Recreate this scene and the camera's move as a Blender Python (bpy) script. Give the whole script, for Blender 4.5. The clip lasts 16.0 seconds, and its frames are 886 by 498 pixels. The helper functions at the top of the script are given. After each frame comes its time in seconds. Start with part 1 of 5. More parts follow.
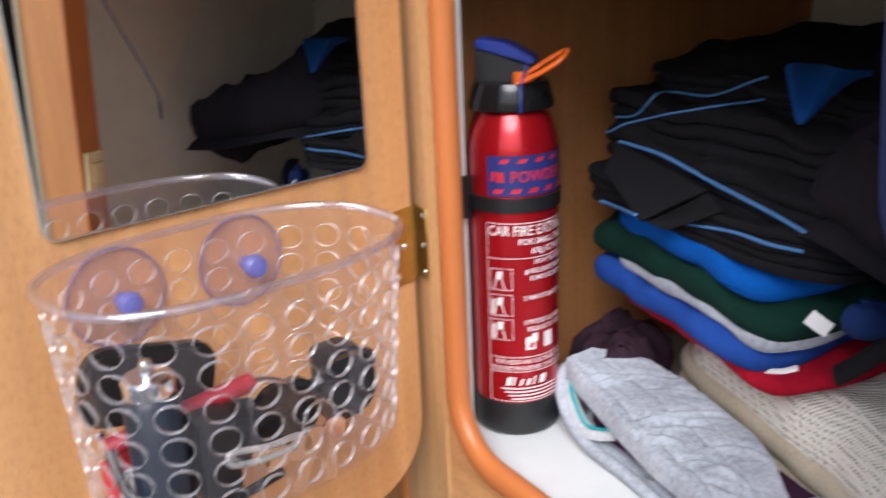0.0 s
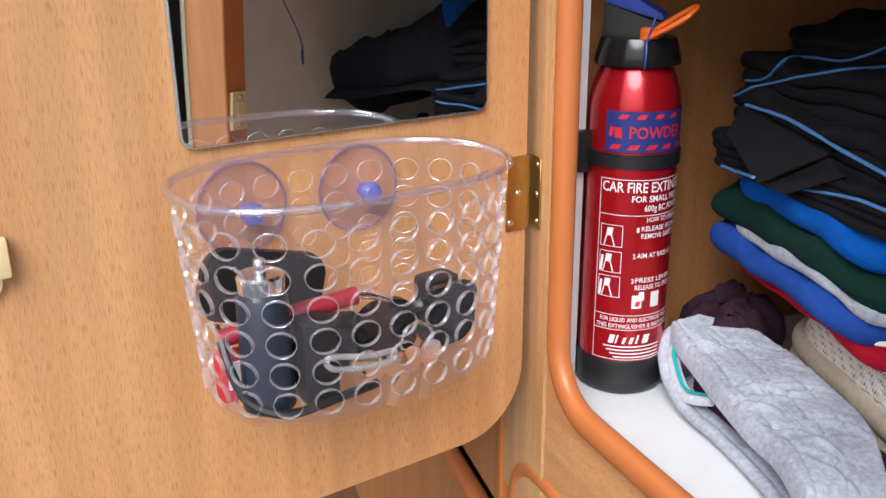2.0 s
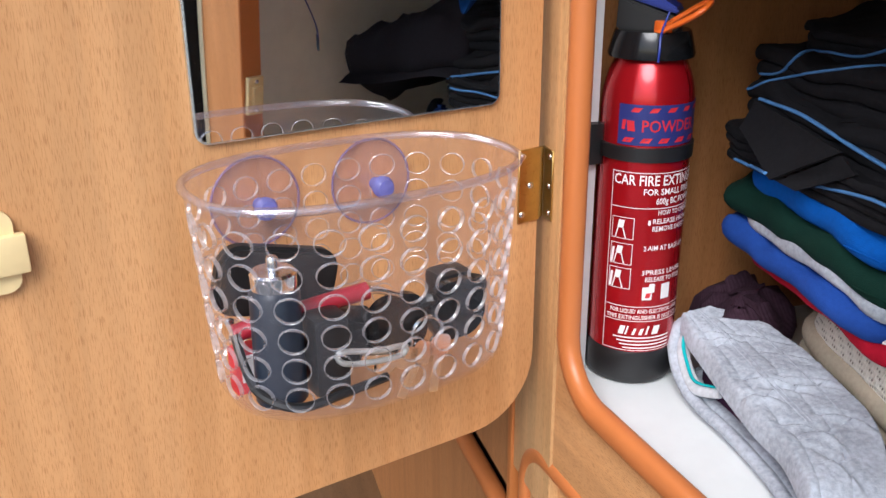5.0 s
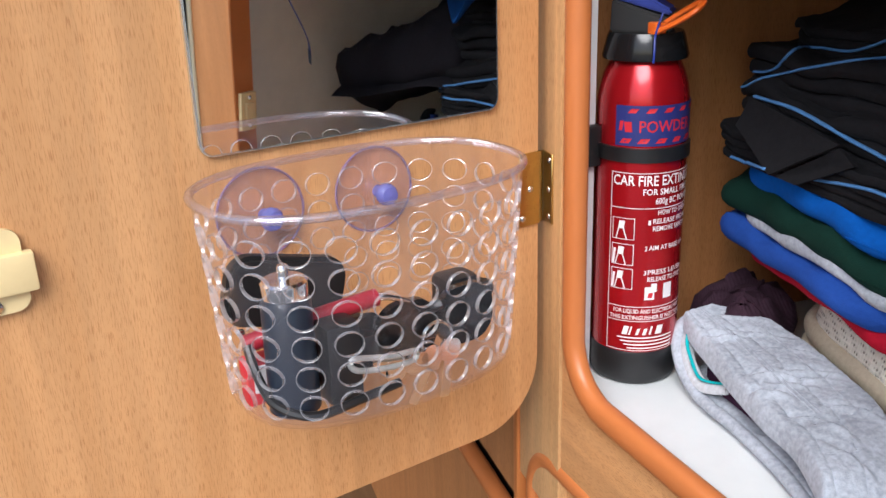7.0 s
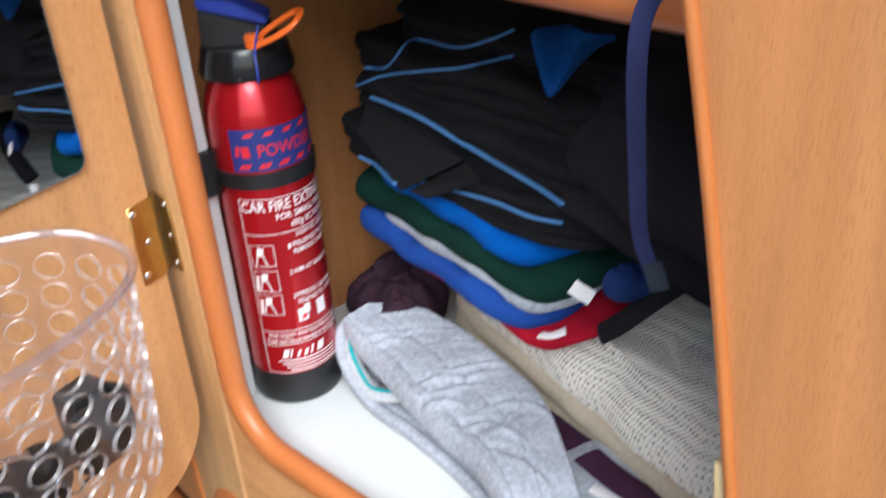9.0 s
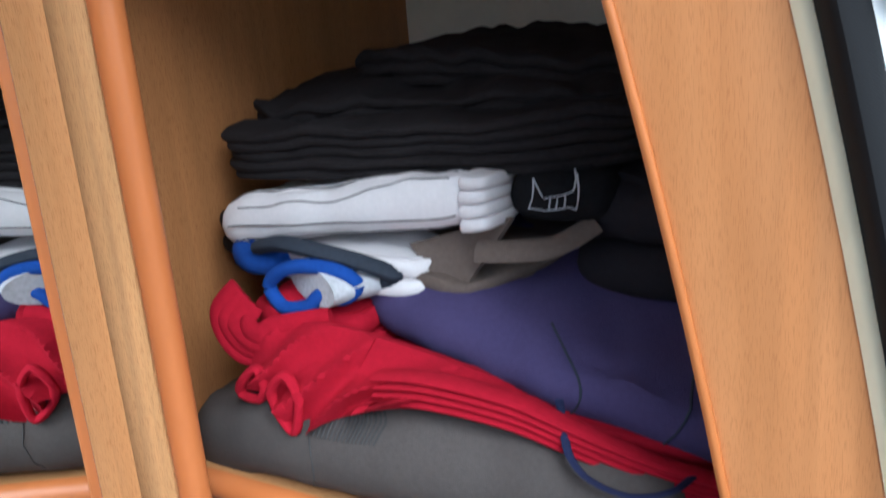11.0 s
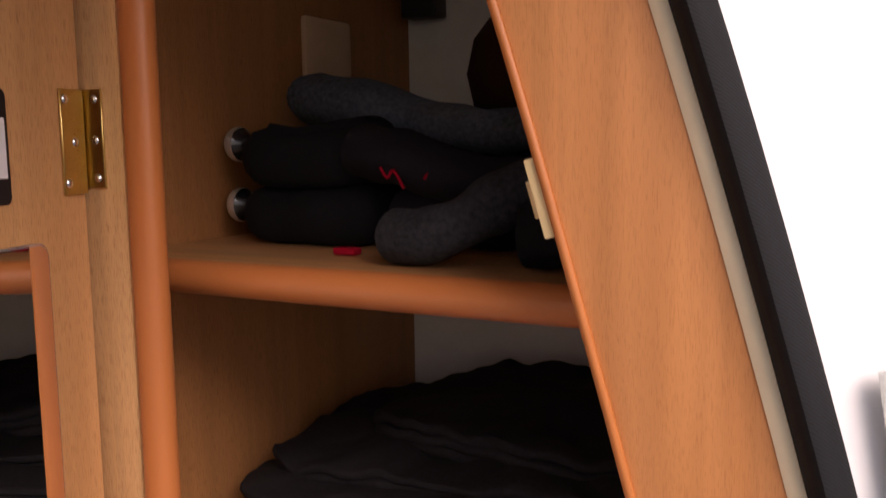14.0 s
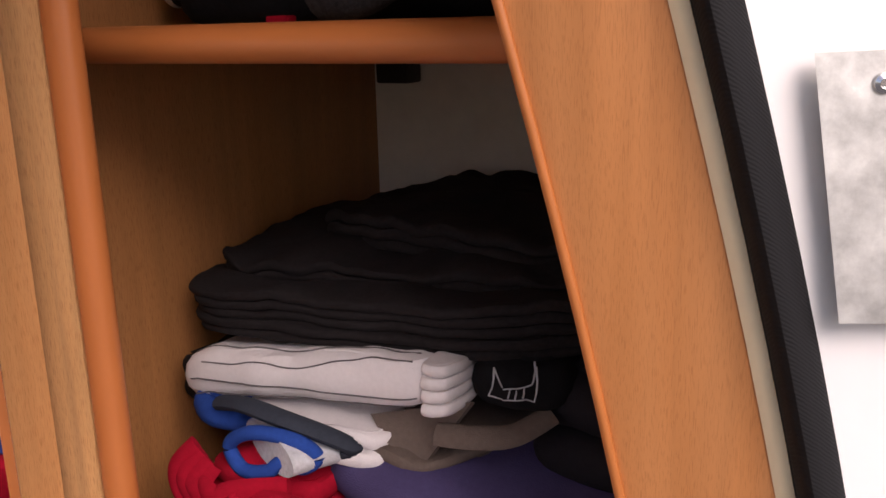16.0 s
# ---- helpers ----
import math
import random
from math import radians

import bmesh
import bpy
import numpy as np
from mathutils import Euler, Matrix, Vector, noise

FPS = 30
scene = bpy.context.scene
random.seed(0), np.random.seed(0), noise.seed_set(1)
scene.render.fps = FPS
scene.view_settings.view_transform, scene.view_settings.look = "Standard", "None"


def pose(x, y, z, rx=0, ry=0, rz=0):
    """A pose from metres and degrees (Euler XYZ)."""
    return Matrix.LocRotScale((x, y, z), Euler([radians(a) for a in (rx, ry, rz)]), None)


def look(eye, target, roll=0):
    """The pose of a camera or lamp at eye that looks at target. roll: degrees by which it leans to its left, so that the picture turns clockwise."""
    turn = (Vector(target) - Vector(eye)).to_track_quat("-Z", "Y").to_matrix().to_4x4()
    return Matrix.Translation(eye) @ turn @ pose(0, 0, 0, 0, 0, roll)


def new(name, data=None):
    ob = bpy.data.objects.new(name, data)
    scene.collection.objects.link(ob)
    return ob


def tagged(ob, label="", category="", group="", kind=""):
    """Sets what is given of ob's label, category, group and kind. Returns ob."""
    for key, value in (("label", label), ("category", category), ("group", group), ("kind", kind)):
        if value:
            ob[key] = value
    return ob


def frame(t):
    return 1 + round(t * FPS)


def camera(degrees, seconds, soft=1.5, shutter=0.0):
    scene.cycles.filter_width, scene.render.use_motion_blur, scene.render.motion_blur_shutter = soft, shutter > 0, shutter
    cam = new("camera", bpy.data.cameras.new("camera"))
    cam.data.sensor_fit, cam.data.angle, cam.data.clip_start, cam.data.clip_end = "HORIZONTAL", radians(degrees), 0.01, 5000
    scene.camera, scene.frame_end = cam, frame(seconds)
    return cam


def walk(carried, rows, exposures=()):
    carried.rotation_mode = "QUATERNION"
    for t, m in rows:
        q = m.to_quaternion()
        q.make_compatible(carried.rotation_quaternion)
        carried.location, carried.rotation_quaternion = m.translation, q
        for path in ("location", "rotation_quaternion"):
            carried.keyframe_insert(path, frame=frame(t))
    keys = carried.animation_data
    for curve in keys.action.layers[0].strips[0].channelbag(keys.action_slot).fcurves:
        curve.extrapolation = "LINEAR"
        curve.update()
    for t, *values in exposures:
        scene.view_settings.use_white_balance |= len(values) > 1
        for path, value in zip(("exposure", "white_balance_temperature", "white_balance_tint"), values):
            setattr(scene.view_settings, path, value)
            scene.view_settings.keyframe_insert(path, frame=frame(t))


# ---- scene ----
cam = camera(53.1, 16.0, shutter=0.35)

PATH = [
    (0, (0.612, -0.287, 0.406), (-1.092, 0.547, -0.227), -2.6),
    (0.5, (0.63, -0.279, 0.39), (-1.179, 0.266, -0.265), -2.2),
    (1, (0.632, -0.274, 0.384), (-1.176, 0.284, -0.263), -1.9),
    (1.5, (0.638, -0.278, 0.378), (-1.165, 0.284, -0.279), -0.2),
    (2, (0.644, -0.282, 0.379), (-1.164, 0.272, -0.274), -0.5),
    (2.5, (0.646, -0.274, 0.373), (-1.166, 0.26, -0.282), -1.0),
    (3, (0.64, -0.276, 0.382), (-1.164, 0.262, -0.293), -1.0),
    (3.5, (0.644, -0.278, 0.386), (-1.162, 0.252, -0.289), -1.3),
    (4, (0.647, -0.283, 0.387), (-1.156, 0.256, -0.288), -0.9),
    (4.2, (0.648, -0.277, 0.399), (-1.15, 0.225, -0.317), -0.4),
    (6.5, (0.642, -0.288, 0.386), (-1.153, 0.263, -0.303), -1.0),
    (7, (0.646, -0.293, 0.39), (-1.154, 0.253, -0.29), -2.0),
    (7.5, (0.645, -0.296, 0.395), (-1.137, 0.248, -0.331), -3.5),
    (8, (0.642, -0.295, 0.396), (-1.018, 0.422, -0.459), -3.3),
    (8.5, (0.597, -0.242, 0.422), (-0.940, 0.656, -0.489), -5.6),
    (9, (0.559, -0.226, 0.482), (-0.763, 0.909, -0.503), -3.6),
    (9.5, (0.525, -0.306, 0.544), (-0.667, 1.082, -0.264), -4.0),
    (9.8, (0.497, -0.32, 0.581), (-0.581, 1.195, -0.157), -4.2),
    (10, (0.491, -0.334, 0.619), (-0.549, 1.208, -0.115), -4.7),
    (10.2, (0.485, -0.343, 0.646), (-0.553, 1.211, -0.061), -5.2),
    (12.3, (0.45, -0.372, 0.887), (-0.451, 1.375, 0.517), -1.4),
    (12.5, (0.447, -0.373, 0.899), (-0.448, 1.384, 0.562), -0.7),
    (13, (0.447, -0.377, 0.929), (-0.454, 1.401, 0.762), -1.0),
    (13.5, (0.437, -0.38, 0.933), (-0.517, 1.367, 0.742), -0.7),
    (14, (0.442, -0.38, 0.924), (-0.512, 1.362, 0.687), -0.9),
    (14.5, (0.454, -0.363, 0.887), (-0.454, 1.384, 0.535), -1.0),
    (15, (0.462, -0.364, 0.858), (-0.48, 1.348, 0.427), -0.7),
    (15.2, (0.463, -0.355, 0.859), (-0.507, 1.339, 0.425), -1.1),
    (15.5, (0.465, -0.359, 0.853), (-0.476, 1.345, 0.393), -1.8),
    (16, (0.465, -0.351, 0.846), (-0.463, 1.351, 0.353), -1.4),
]
walk(cam, [(t, look(eye, target, roll)) for t, eye, target, roll in PATH], [(0, 0.22, 5850, 9), (7.6, 0.22, 5850, 8), (8.8, 0.28, 5700, 5), (9.5, 0.68, 5300, -3), (10.0, 0.60, 4500, -9), (10.2, 0.60, 4450, -9), (12.3, 0.04, 6800, 23), (12.7, 0.0, 6800, 23), (13.5, -0.38, 6700, 26), (14.0, 0.0, 7000, 27), (14.4, -0.08, 6900, 26), (16, -0.14, 6900, 25)])

# ---- light ----
world = bpy.data.worlds.new("sky")
scene.world = world
world.use_nodes = True
wn = world.node_tree
sky = wn.nodes.new("ShaderNodeTexSky")
sky.sky_type, sky.sun_disc = "NISHITA", False
sky.sun_elevation, sky.sun_rotation = radians(43), radians(123)
sky.air_density, sky.dust_density = 1.0, 2.5
wn.nodes["Background"].inputs["Strength"].default_value = 0.15
wn.links.new(sky.outputs["Color"], wn.nodes["Background"].inputs["Color"])
sun = new("sun", bpy.data.lights.new("sun", "SUN"))
sun.data.energy, sun.data.angle, sun.data.color = 3.4, radians(40), (1.0, 0.95, 0.90)
sun.matrix_world = look((2.75, -1.8, 3.1), (0, 0, 0))

# ---- materials ----


def shader(name, colour, rough=0.6, metal=0.0, **more):
    """A node material; returns it, its node tree and its Principled node."""
    m = bpy.data.materials.new(name)
    m.use_nodes = True
    b = m.node_tree.nodes["Principled BSDF"]
    b.inputs["Base Color"].default_value = (*colour, 1)
    b.inputs["Roughness"].default_value = rough
    b.inputs["Metallic"].default_value = metal
    for key, value in more.items():
        b.inputs[key.replace("_", " ")].default_value = value
    return m, m.node_tree, b


def node(tree, kind, **inputs):
    n = tree.nodes.new(kind)
    for key, value in inputs.items():
        n.inputs[key].default_value = value
    return n


def coords(tree, scale=(1, 1, 1), rot=(0, 0, 0)):
    c = tree.nodes.new("ShaderNodeTexCoord")
    mp = node(tree, "ShaderNodeMapping", Scale=scale, Rotation=rot)
    tree.links.new(c.outputs["Object"], mp.inputs["Vector"])
    return mp.outputs["Vector"]


def ramp(tree, fac, stops):
    r = tree.nodes.new("ShaderNodeValToRGB")
    while len(r.color_ramp.elements) < len(stops):
        r.color_ramp.elements.new(0.5)
    for e, (p, c) in zip(r.color_ramp.elements, stops):
        e.position, e.color = p, (*c, 1)
    tree.links.new(fac, r.inputs["Fac"])
    return r.outputs["Color"]


def bump(tree, bsdf, height, strength=0.3, distance=0.001):
    b = node(tree, "ShaderNodeBump", Strength=strength, Distance=distance)
    tree.links.new(height, b.inputs["Height"])
    tree.links.new(b.outputs["Normal"], bsdf.inputs["Normal"])


def shade(c, k):
    return tuple(min(1.0, v * k) for v in c)


def beech(name, base, stretch=(1, 1, 0.045), contrast=1.0, rough=0.42, fleck_size=1600.0, grain=0.75):
    """Beech laminate: long soft grain bands, short dark flecks along the grain."""
    m, t, b = shader(name, base, rough)
    v = coords(t, stretch)
    big = node(t, "ShaderNodeTexNoise", Scale=55.0, Detail=4.0, Roughness=0.55, Distortion=0.6)
    t.links.new(v, big.inputs["Vector"])
    wave = node(t, "ShaderNodeTexNoise", Scale=16.0, Detail=3.0, Distortion=2.2)
    t.links.new(v, wave.inputs["Vector"])
    fleck = node(t, "ShaderNodeTexNoise", Scale=fleck_size, Detail=2.0, Roughness=0.5)
    v2 = coords(t, (1, 1, stretch[2] * 1.5) if stretch[2] < 1 else (stretch[0] * 1.5, 1, 1))
    t.links.new(v2, fleck.inputs["Vector"])
    c1 = ramp(t, big.outputs["Fac"], [(0.3, shade(base, 1 - 0.16 * contrast)), (0.7, shade(base, 1 + 0.14 * contrast))])
    c2 = ramp(t, wave.outputs["Fac"], [(0.35, (0.9, 0.86, 0.8)), (0.65, (1.0, 1.0, 1.0))])
    c3 = ramp(t, fleck.outputs["Fac"], [(0.34, (0.66, 0.54, 0.43)), (0.48, (1, 1, 1))])
    m1 = node(t, "ShaderNodeMix")
    m1.data_type, m1.blend_type = "RGBA", "MULTIPLY"
    m1.inputs["Factor"].default_value = 1.0
    m2 = node(t, "ShaderNodeMix")
    m2.data_type, m2.blend_type = "RGBA", "MULTIPLY"
    m2.inputs["Factor"].default_value = grain
    t.links.new(c1, m1.inputs[6]), t.links.new(c2, m1.inputs[7])
    t.links.new(m1.outputs[2], m2.inputs[6]), t.links.new(c3, m2.inputs[7])
    t.links.new(m2.outputs[2], b.inputs["Base Color"])
    bump(t, b, fleck.outputs["Fac"], 0.12, 0.0006)
    return m


def cloth(name, base, weave=900.0, marl=0.12, rough=0.92, relief=0.35, kind="weave"):
    """Woven or knitted cloth: fine yarn relief, marled colour, faint lint."""
    m, t, b = shader(name, base, rough, Specular_IOR_Level=0.15, Sheen_Weight=0.15, Sheen_Roughness=0.5)
    b.inputs["Sheen Tint"].default_value = (*shade(base, 1.5), 1)
    v = coords(t)
    n1 = node(t, "ShaderNodeTexNoise", Scale=260.0, Detail=3.0)
    n2 = node(t, "ShaderNodeTexNoise", Scale=14.0, Detail=3.0)
    t.links.new(v, n1.inputs["Vector"]), t.links.new(v, n2.inputs["Vector"])
    mixed = node(t, "ShaderNodeMath")
    mixed.operation = "ADD"
    t.links.new(n1.outputs["Fac"], mixed.inputs[0]), t.links.new(n2.outputs["Fac"], mixed.inputs[1])
    col = ramp(t, mixed.outputs[0], [(0.35, shade(base, 1 - marl)), (0.65, shade(base, 1 + marl))])
    r = t.nodes[-1]
    half = node(t, "ShaderNodeMath")
    half.operation = "MULTIPLY"
    half.inputs[1].default_value = 0.5
    t.links.new(mixed.outputs[0], half.inputs[0])
    for n in t.nodes:
        if n.bl_idname == "ShaderNodeValToRGB":
            t.links.new(half.outputs[0], n.inputs["Fac"])
    t.links.new(col, b.inputs["Base Color"])
    if kind == "rib":
        w = node(t, "ShaderNodeTexWave", Scale=weave)
        w.bands_direction = "DIAGONAL"
    else:
        w = node(t, "ShaderNodeTexVoronoi", Scale=weave)
    t.links.new(v, w.inputs["Vector"])
    bump(t, b, w.outputs[0], relief, 0.0006)
    return m


def plain(name, base, rough=0.5, metal=0.0, vary=0.06, scale=30.0, relief=0.05, **more):
    """A painted, moulded or metal surface with faint mottling and wear."""
    m, t, b = shader(name, base, rough, metal, **more)
    v = coords(t)
    n = node(t, "ShaderNodeTexNoise", Scale=scale, Detail=5.0, Roughness=0.6)
    t.links.new(v, n.inputs["Vector"])
    t.links.new(ramp(t, n.outputs["Fac"], [(0.3, shade(base, 1 - vary)), (0.7, shade(base, 1 + vary))]), b.inputs["Base Color"])
    f = node(t, "ShaderNodeTexNoise", Scale=scale * 18, Detail=2.0)
    t.links.new(v, f.inputs["Vector"])
    t.links.new(ramp(t, f.outputs["Fac"], [(0.2, (rough * 0.85,) * 3), (0.8, (min(1, rough * 1.15),) * 3)]), b.inputs["Roughness"])
    if relief:
        bump(t, b, f.outputs["Fac"], relief, 0.0005)
    return m


WOOD = beech("beech_laminate", (0.63, 0.335, 0.142), contrast=0.6)
WOOD_POST = beech("beech_post", (0.67, 0.295, 0.108), contrast=0.65, fleck_size=2100.0, grain=0.4)
# the same laminate with shade put into a darker base colour
WOOD_IN_SHADE = beech("beech_inside_shaded", (0.45, 0.205, 0.078), contrast=0.7)
WOOD_X = beech("beech_lengthwise", (0.56, 0.295, 0.125), stretch=(0.05, 1, 1))
MAPLE = beech("pale_stile", (0.66, 0.39, 0.18), contrast=1.3)
NOSING = plain("orange_nosing", (0.50, 0.16, 0.045), 0.36, vary=0.05, scale=12)
EDGE = plain("orange_edging", (0.50, 0.17, 0.045), 0.4)
LINING = plain("cream_lining", (0.80, 0.77, 0.67), 0.6)
WHITE_BOARD = plain("white_board", (0.70, 0.72, 0.72), 0.4, vary=0.03)
WHITE_STRIP = plain("white_strip", (0.72, 0.72, 0.72), 0.45, vary=0.03)
VAN_WHITE = plain("white_bodywork", (0.88, 0.88, 0.87), 0.35, vary=0.03, scale=9)
BEIGE = plain("beige_trim", (0.86, 0.74, 0.50), 0.5)
BRASS = plain("brass", (0.58, 0.42, 0.15), 0.30, 1.0, vary=0.12, scale=60)
CHROME = plain("chrome", (0.82, 0.82, 0.82), 0.15, 1.0)
STEEL = plain("zinc_steel", (0.62, 0.63, 0.61), 0.48, 0.75, vary=0.28, scale=70)
BLACK = plain("black_plastic", (0.012, 0.012, 0.013), 0.4)
BLACK_GLOSS = plain("black_gloss", (0.010, 0.010, 0.011), 0.18, relief=0)
CATCH = plain("cream_plastic", (0.80, 0.62, 0.32), 0.45)
RED_PAINT = plain("red_metallic", (0.47, 0.008, 0.015), 0.24, 0.55, vary=0.05, relief=0, Coat_Weight=0.5, Coat_Roughness=0.08)
PRINT_WHITE = plain("white_print", (0.78, 0.74, 0.74), 0.5, relief=0)
PRINT_BLUE = plain("blue_print", (0.022, 0.03, 0.16), 0.4, relief=0)
PRINT_RED = plain("red_print", (0.55, 0.02, 0.03), 0.4, relief=0)
BLUE_LEVER = plain("blue_plastic", (0.015, 0.035, 0.28), 0.4)
ORANGE = plain("orange_plastic", (0.90, 0.16, 0.015), 0.4)
MIRROR = shader("mirror_silver", (0.86, 0.88, 0.87), 0.015, 1.0)[0]
MIRROR_EDGE = shader("mirror_edge", (0.62, 0.66, 0.64), 0.12, 0.8)[0]


def clear_mat(name, tint, body, milky, ior=1.45):
    """Thin clear plastic: light goes straight through, a little is scattered, the surface shines."""
    m = bpy.data.materials.new(name)
    m.use_nodes = True
    t = m.node_tree
    t.nodes.remove(t.nodes["Principled BSDF"])
    see = node(t, "ShaderNodeBsdfTransparent", Color=(*tint, 1))
    dif = node(t, "ShaderNodeBsdfDiffuse", Color=(*milky, 1))
    tra = node(t, "ShaderNodeBsdfTranslucent", Color=(*milky, 1))
    gls = node(t, "ShaderNodeBsdfGlossy", Roughness=0.04)
    soft = node(t, "ShaderNodeMixShader", Fac=0.5)
    mix = node(t, "ShaderNodeMixShader", Fac=body)
    facing = node(t, "ShaderNodeLayerWeight", Blend=0.5)
    steep = node(t, "ShaderNodeMath")
    steep.operation, steep.inputs[1].default_value = "POWER", 4.0
    fre = node(t, "ShaderNodeMath")
    fre.operation = "MULTIPLY_ADD"
    fre.inputs[1].default_value, fre.inputs[2].default_value = ior - 1.0, 0.3 * (ior - 1.0) ** 2
    t.links.new(facing.outputs["Facing"], steep.inputs[0]), t.links.new(steep.outputs[0], fre.inputs[0])
    top = t.nodes.new("ShaderNodeMixShader")
    t.links.new(dif.outputs[0], soft.inputs[1]), t.links.new(tra.outputs[0], soft.inputs[2])
    t.links.new(see.outputs[0], mix.inputs[1]), t.links.new(soft.outputs[0], mix.inputs[2])
    t.links.new(fre.outputs[0], top.inputs[0])
    t.links.new(mix.outputs[0], top.inputs[1]), t.links.new(gls.outputs[0], top.inputs[2])
    t.links.new(top.outputs[0], t.nodes["Material Output"].inputs["Surface"])
    return m


CLEAR = clear_mat("clear_plastic", (0.985, 0.975, 0.985), 0.018, (0.95, 0.90, 0.95), 1.30)
# milky white in this plastic stands for highlights on the hole edges
HOLE_RIM = clear_mat("clear_edge_glint", (0.97, 0.96, 0.97), 0.30, (0.97, 0.95, 0.98), 1.75)
CLEAR_RIM = clear_mat("clear_rim", (0.97, 0.95, 0.99), 0.09, (0.90, 0.87, 0.99), 1.75)
CUP = clear_mat("violet_suction_cup", (0.95, 0.92, 0.985), 0.03, (0.62, 0.58, 0.94), 1.35)
CUP_EDGE = clear_mat("violet_cup_edge", (0.88, 0.86, 0.97), 0.22, (0.50, 0.47, 0.92))
CUP_KNOB = clear_mat("violet_knob", (0.55, 0.55, 0.88), 0.55, (0.35, 0.38, 0.85))


def seal_mat():
    m, t, b = shader("black_ribbed_rubber", (0.012, 0.012, 0.013), 0.75, Specular_IOR_Level=0.2)
    v = coords(t, (1, 1, 1), (0, 0.5, 0))
    w = node(t, "ShaderNodeTexWave", Scale=260.0, Distortion=2.5)
    w.bands_direction = "DIAGONAL"
    t.links.new(v, w.inputs["Vector"])
    bump(t, b, w.outputs[0], 0.2, 0.0006)
    return m


SEAL = seal_mat()


def knit_mat():
    """Open cream knit with rows of small dark gaps."""
    m, t, b = shader("cream_knit", (0.66, 0.62, 0.53), 0.95, Specular_IOR_Level=0.1)
    v = coords(t, (1, 1.5, 0.7), (0, 0, 0.5))
    w = node(t, "ShaderNodeTexVoronoi", Scale=300.0, Randomness=0.12)
    t.links.new(v, w.inputs["Vector"])
    t.links.new(ramp(t, w.outputs["Distance"], [(0.14, (0.16, 0.14, 0.11)), (0.33, (0.72, 0.69, 0.60)), (0.8, (0.84, 0.81, 0.73))]), b.inputs["Base Color"])
    bump(t, b, w.outputs["Distance"], 0.9, 0.003)
    return m


KNIT = knit_mat()

# ---- mesh helpers ----


def part(name, bm, material, parent=None, label="", smooth=True):
    me = bpy.data.meshes.new(name)
    bm.to_mesh(me)
    bm.free()
    me.materials.append(material)
    if smooth:
        me.shade_smooth()
        me.set_sharp_from_angle(angle=radians(42))
    ob = new(name, me)
    if parent is not None:
        ob.parent = parent
    if label:
        ob["label"] = label
    return ob


def empty(name, matrix=None, **tags):
    e = new(name)
    e.empty_display_size = 0.02
    if matrix is not None:
        e.matrix_world = matrix
    return tagged(e, **tags)


def box(x0, y0, z0, x1, y1, z1, bevel=0.002, segments=2):
    bm = bmesh.new()
    bmesh.ops.create_cube(bm, size=1, matrix=Matrix.Translation(((x0 + x1) / 2, (y0 + y1) / 2, (z0 + z1) / 2)) @ Matrix.Diagonal((x1 - x0, y1 - y0, z1 - z0, 1)))
    if bevel:
        bmesh.ops.bevel(bm, geom=bm.edges[:], offset=bevel, segments=segments, affect="EDGES", profile=0.6)
    return bm


def grid_mesh(rings, closed_u=True, cap=True):
    """A skin over rings of points; the first and last ring are closed by a face."""
    bm = bmesh.new()
    rows = [[bm.verts.new(p) for p in ring] for ring in rings]
    n = len(rows[0])
    for a, b in zip(rows, rows[1:]):
        for i in range(n if closed_u else n - 1):
            j = (i + 1) % n
            bm.faces.new((a[i], a[j], b[j], b[i]))
    if cap:
        bm.faces.new(rows[0][::-1])
        bm.faces.new(rows[-1])
    bmesh.ops.recalc_face_normals(bm, faces=bm.faces[:])
    return bm


def lathe(profile, n=48, centre=(0, 0)):
    return grid_mesh([[(centre[0] + r * math.cos(2 * math.pi * i / n), centre[1] + r * math.sin(2 * math.pi * i / n), z) for i in range(n)] for r, z in profile])


def spline(points, steps=8, closed=False):
    """Catmull-Rom through the points."""
    p = [Vector(q) for q in points]
    n = len(p)
    out = []
    for i in range(n if closed else n - 1):
        a, b, c, d = (p[(i - 1) % n] if closed or i else p[0], p[i], p[(i + 1) % n], p[(i + 2) % n] if closed or i < n - 2 else p[-1])
        for k in range(steps):
            t = k / steps
            out.append(0.5 * (2 * b + (c - a) * t + (2 * a - 5 * b + 4 * c - d) * t * t + (3 * b - a - 3 * c + d) * t ** 3))
    if not closed:
        out.append(p[-1])
    return out


def tube(points, r, n=8, steps=8, flat=1.0, closed=False, up=(0, 0, 1), taper=0.0):
    """A round or flattened cord along a smooth line."""
    line = spline(points, steps, closed)
    rings, m = [], len(line)
    for i, q in enumerate(line):
        d = (line[(i + 1) % m if closed else min(i + 1, m - 1)] - line[(i - 1) % m if closed else max(i - 1, 0)]).normalized()
        side = d.cross(Vector(up))
        side = side.normalized() if side.length > 1e-5 else Vector((1, 0, 0))
        top = side.cross(d)
        k = 1 - taper * i / m
        rings.append([q + side * (r * k * math.cos(2 * math.pi * j / n)) + top * (r * k * flat * math.sin(2 * math.pi * j / n)) for j in range(n)])
    if closed:
        rings.append(rings[0])
    return grid_mesh(rings, cap=not closed)


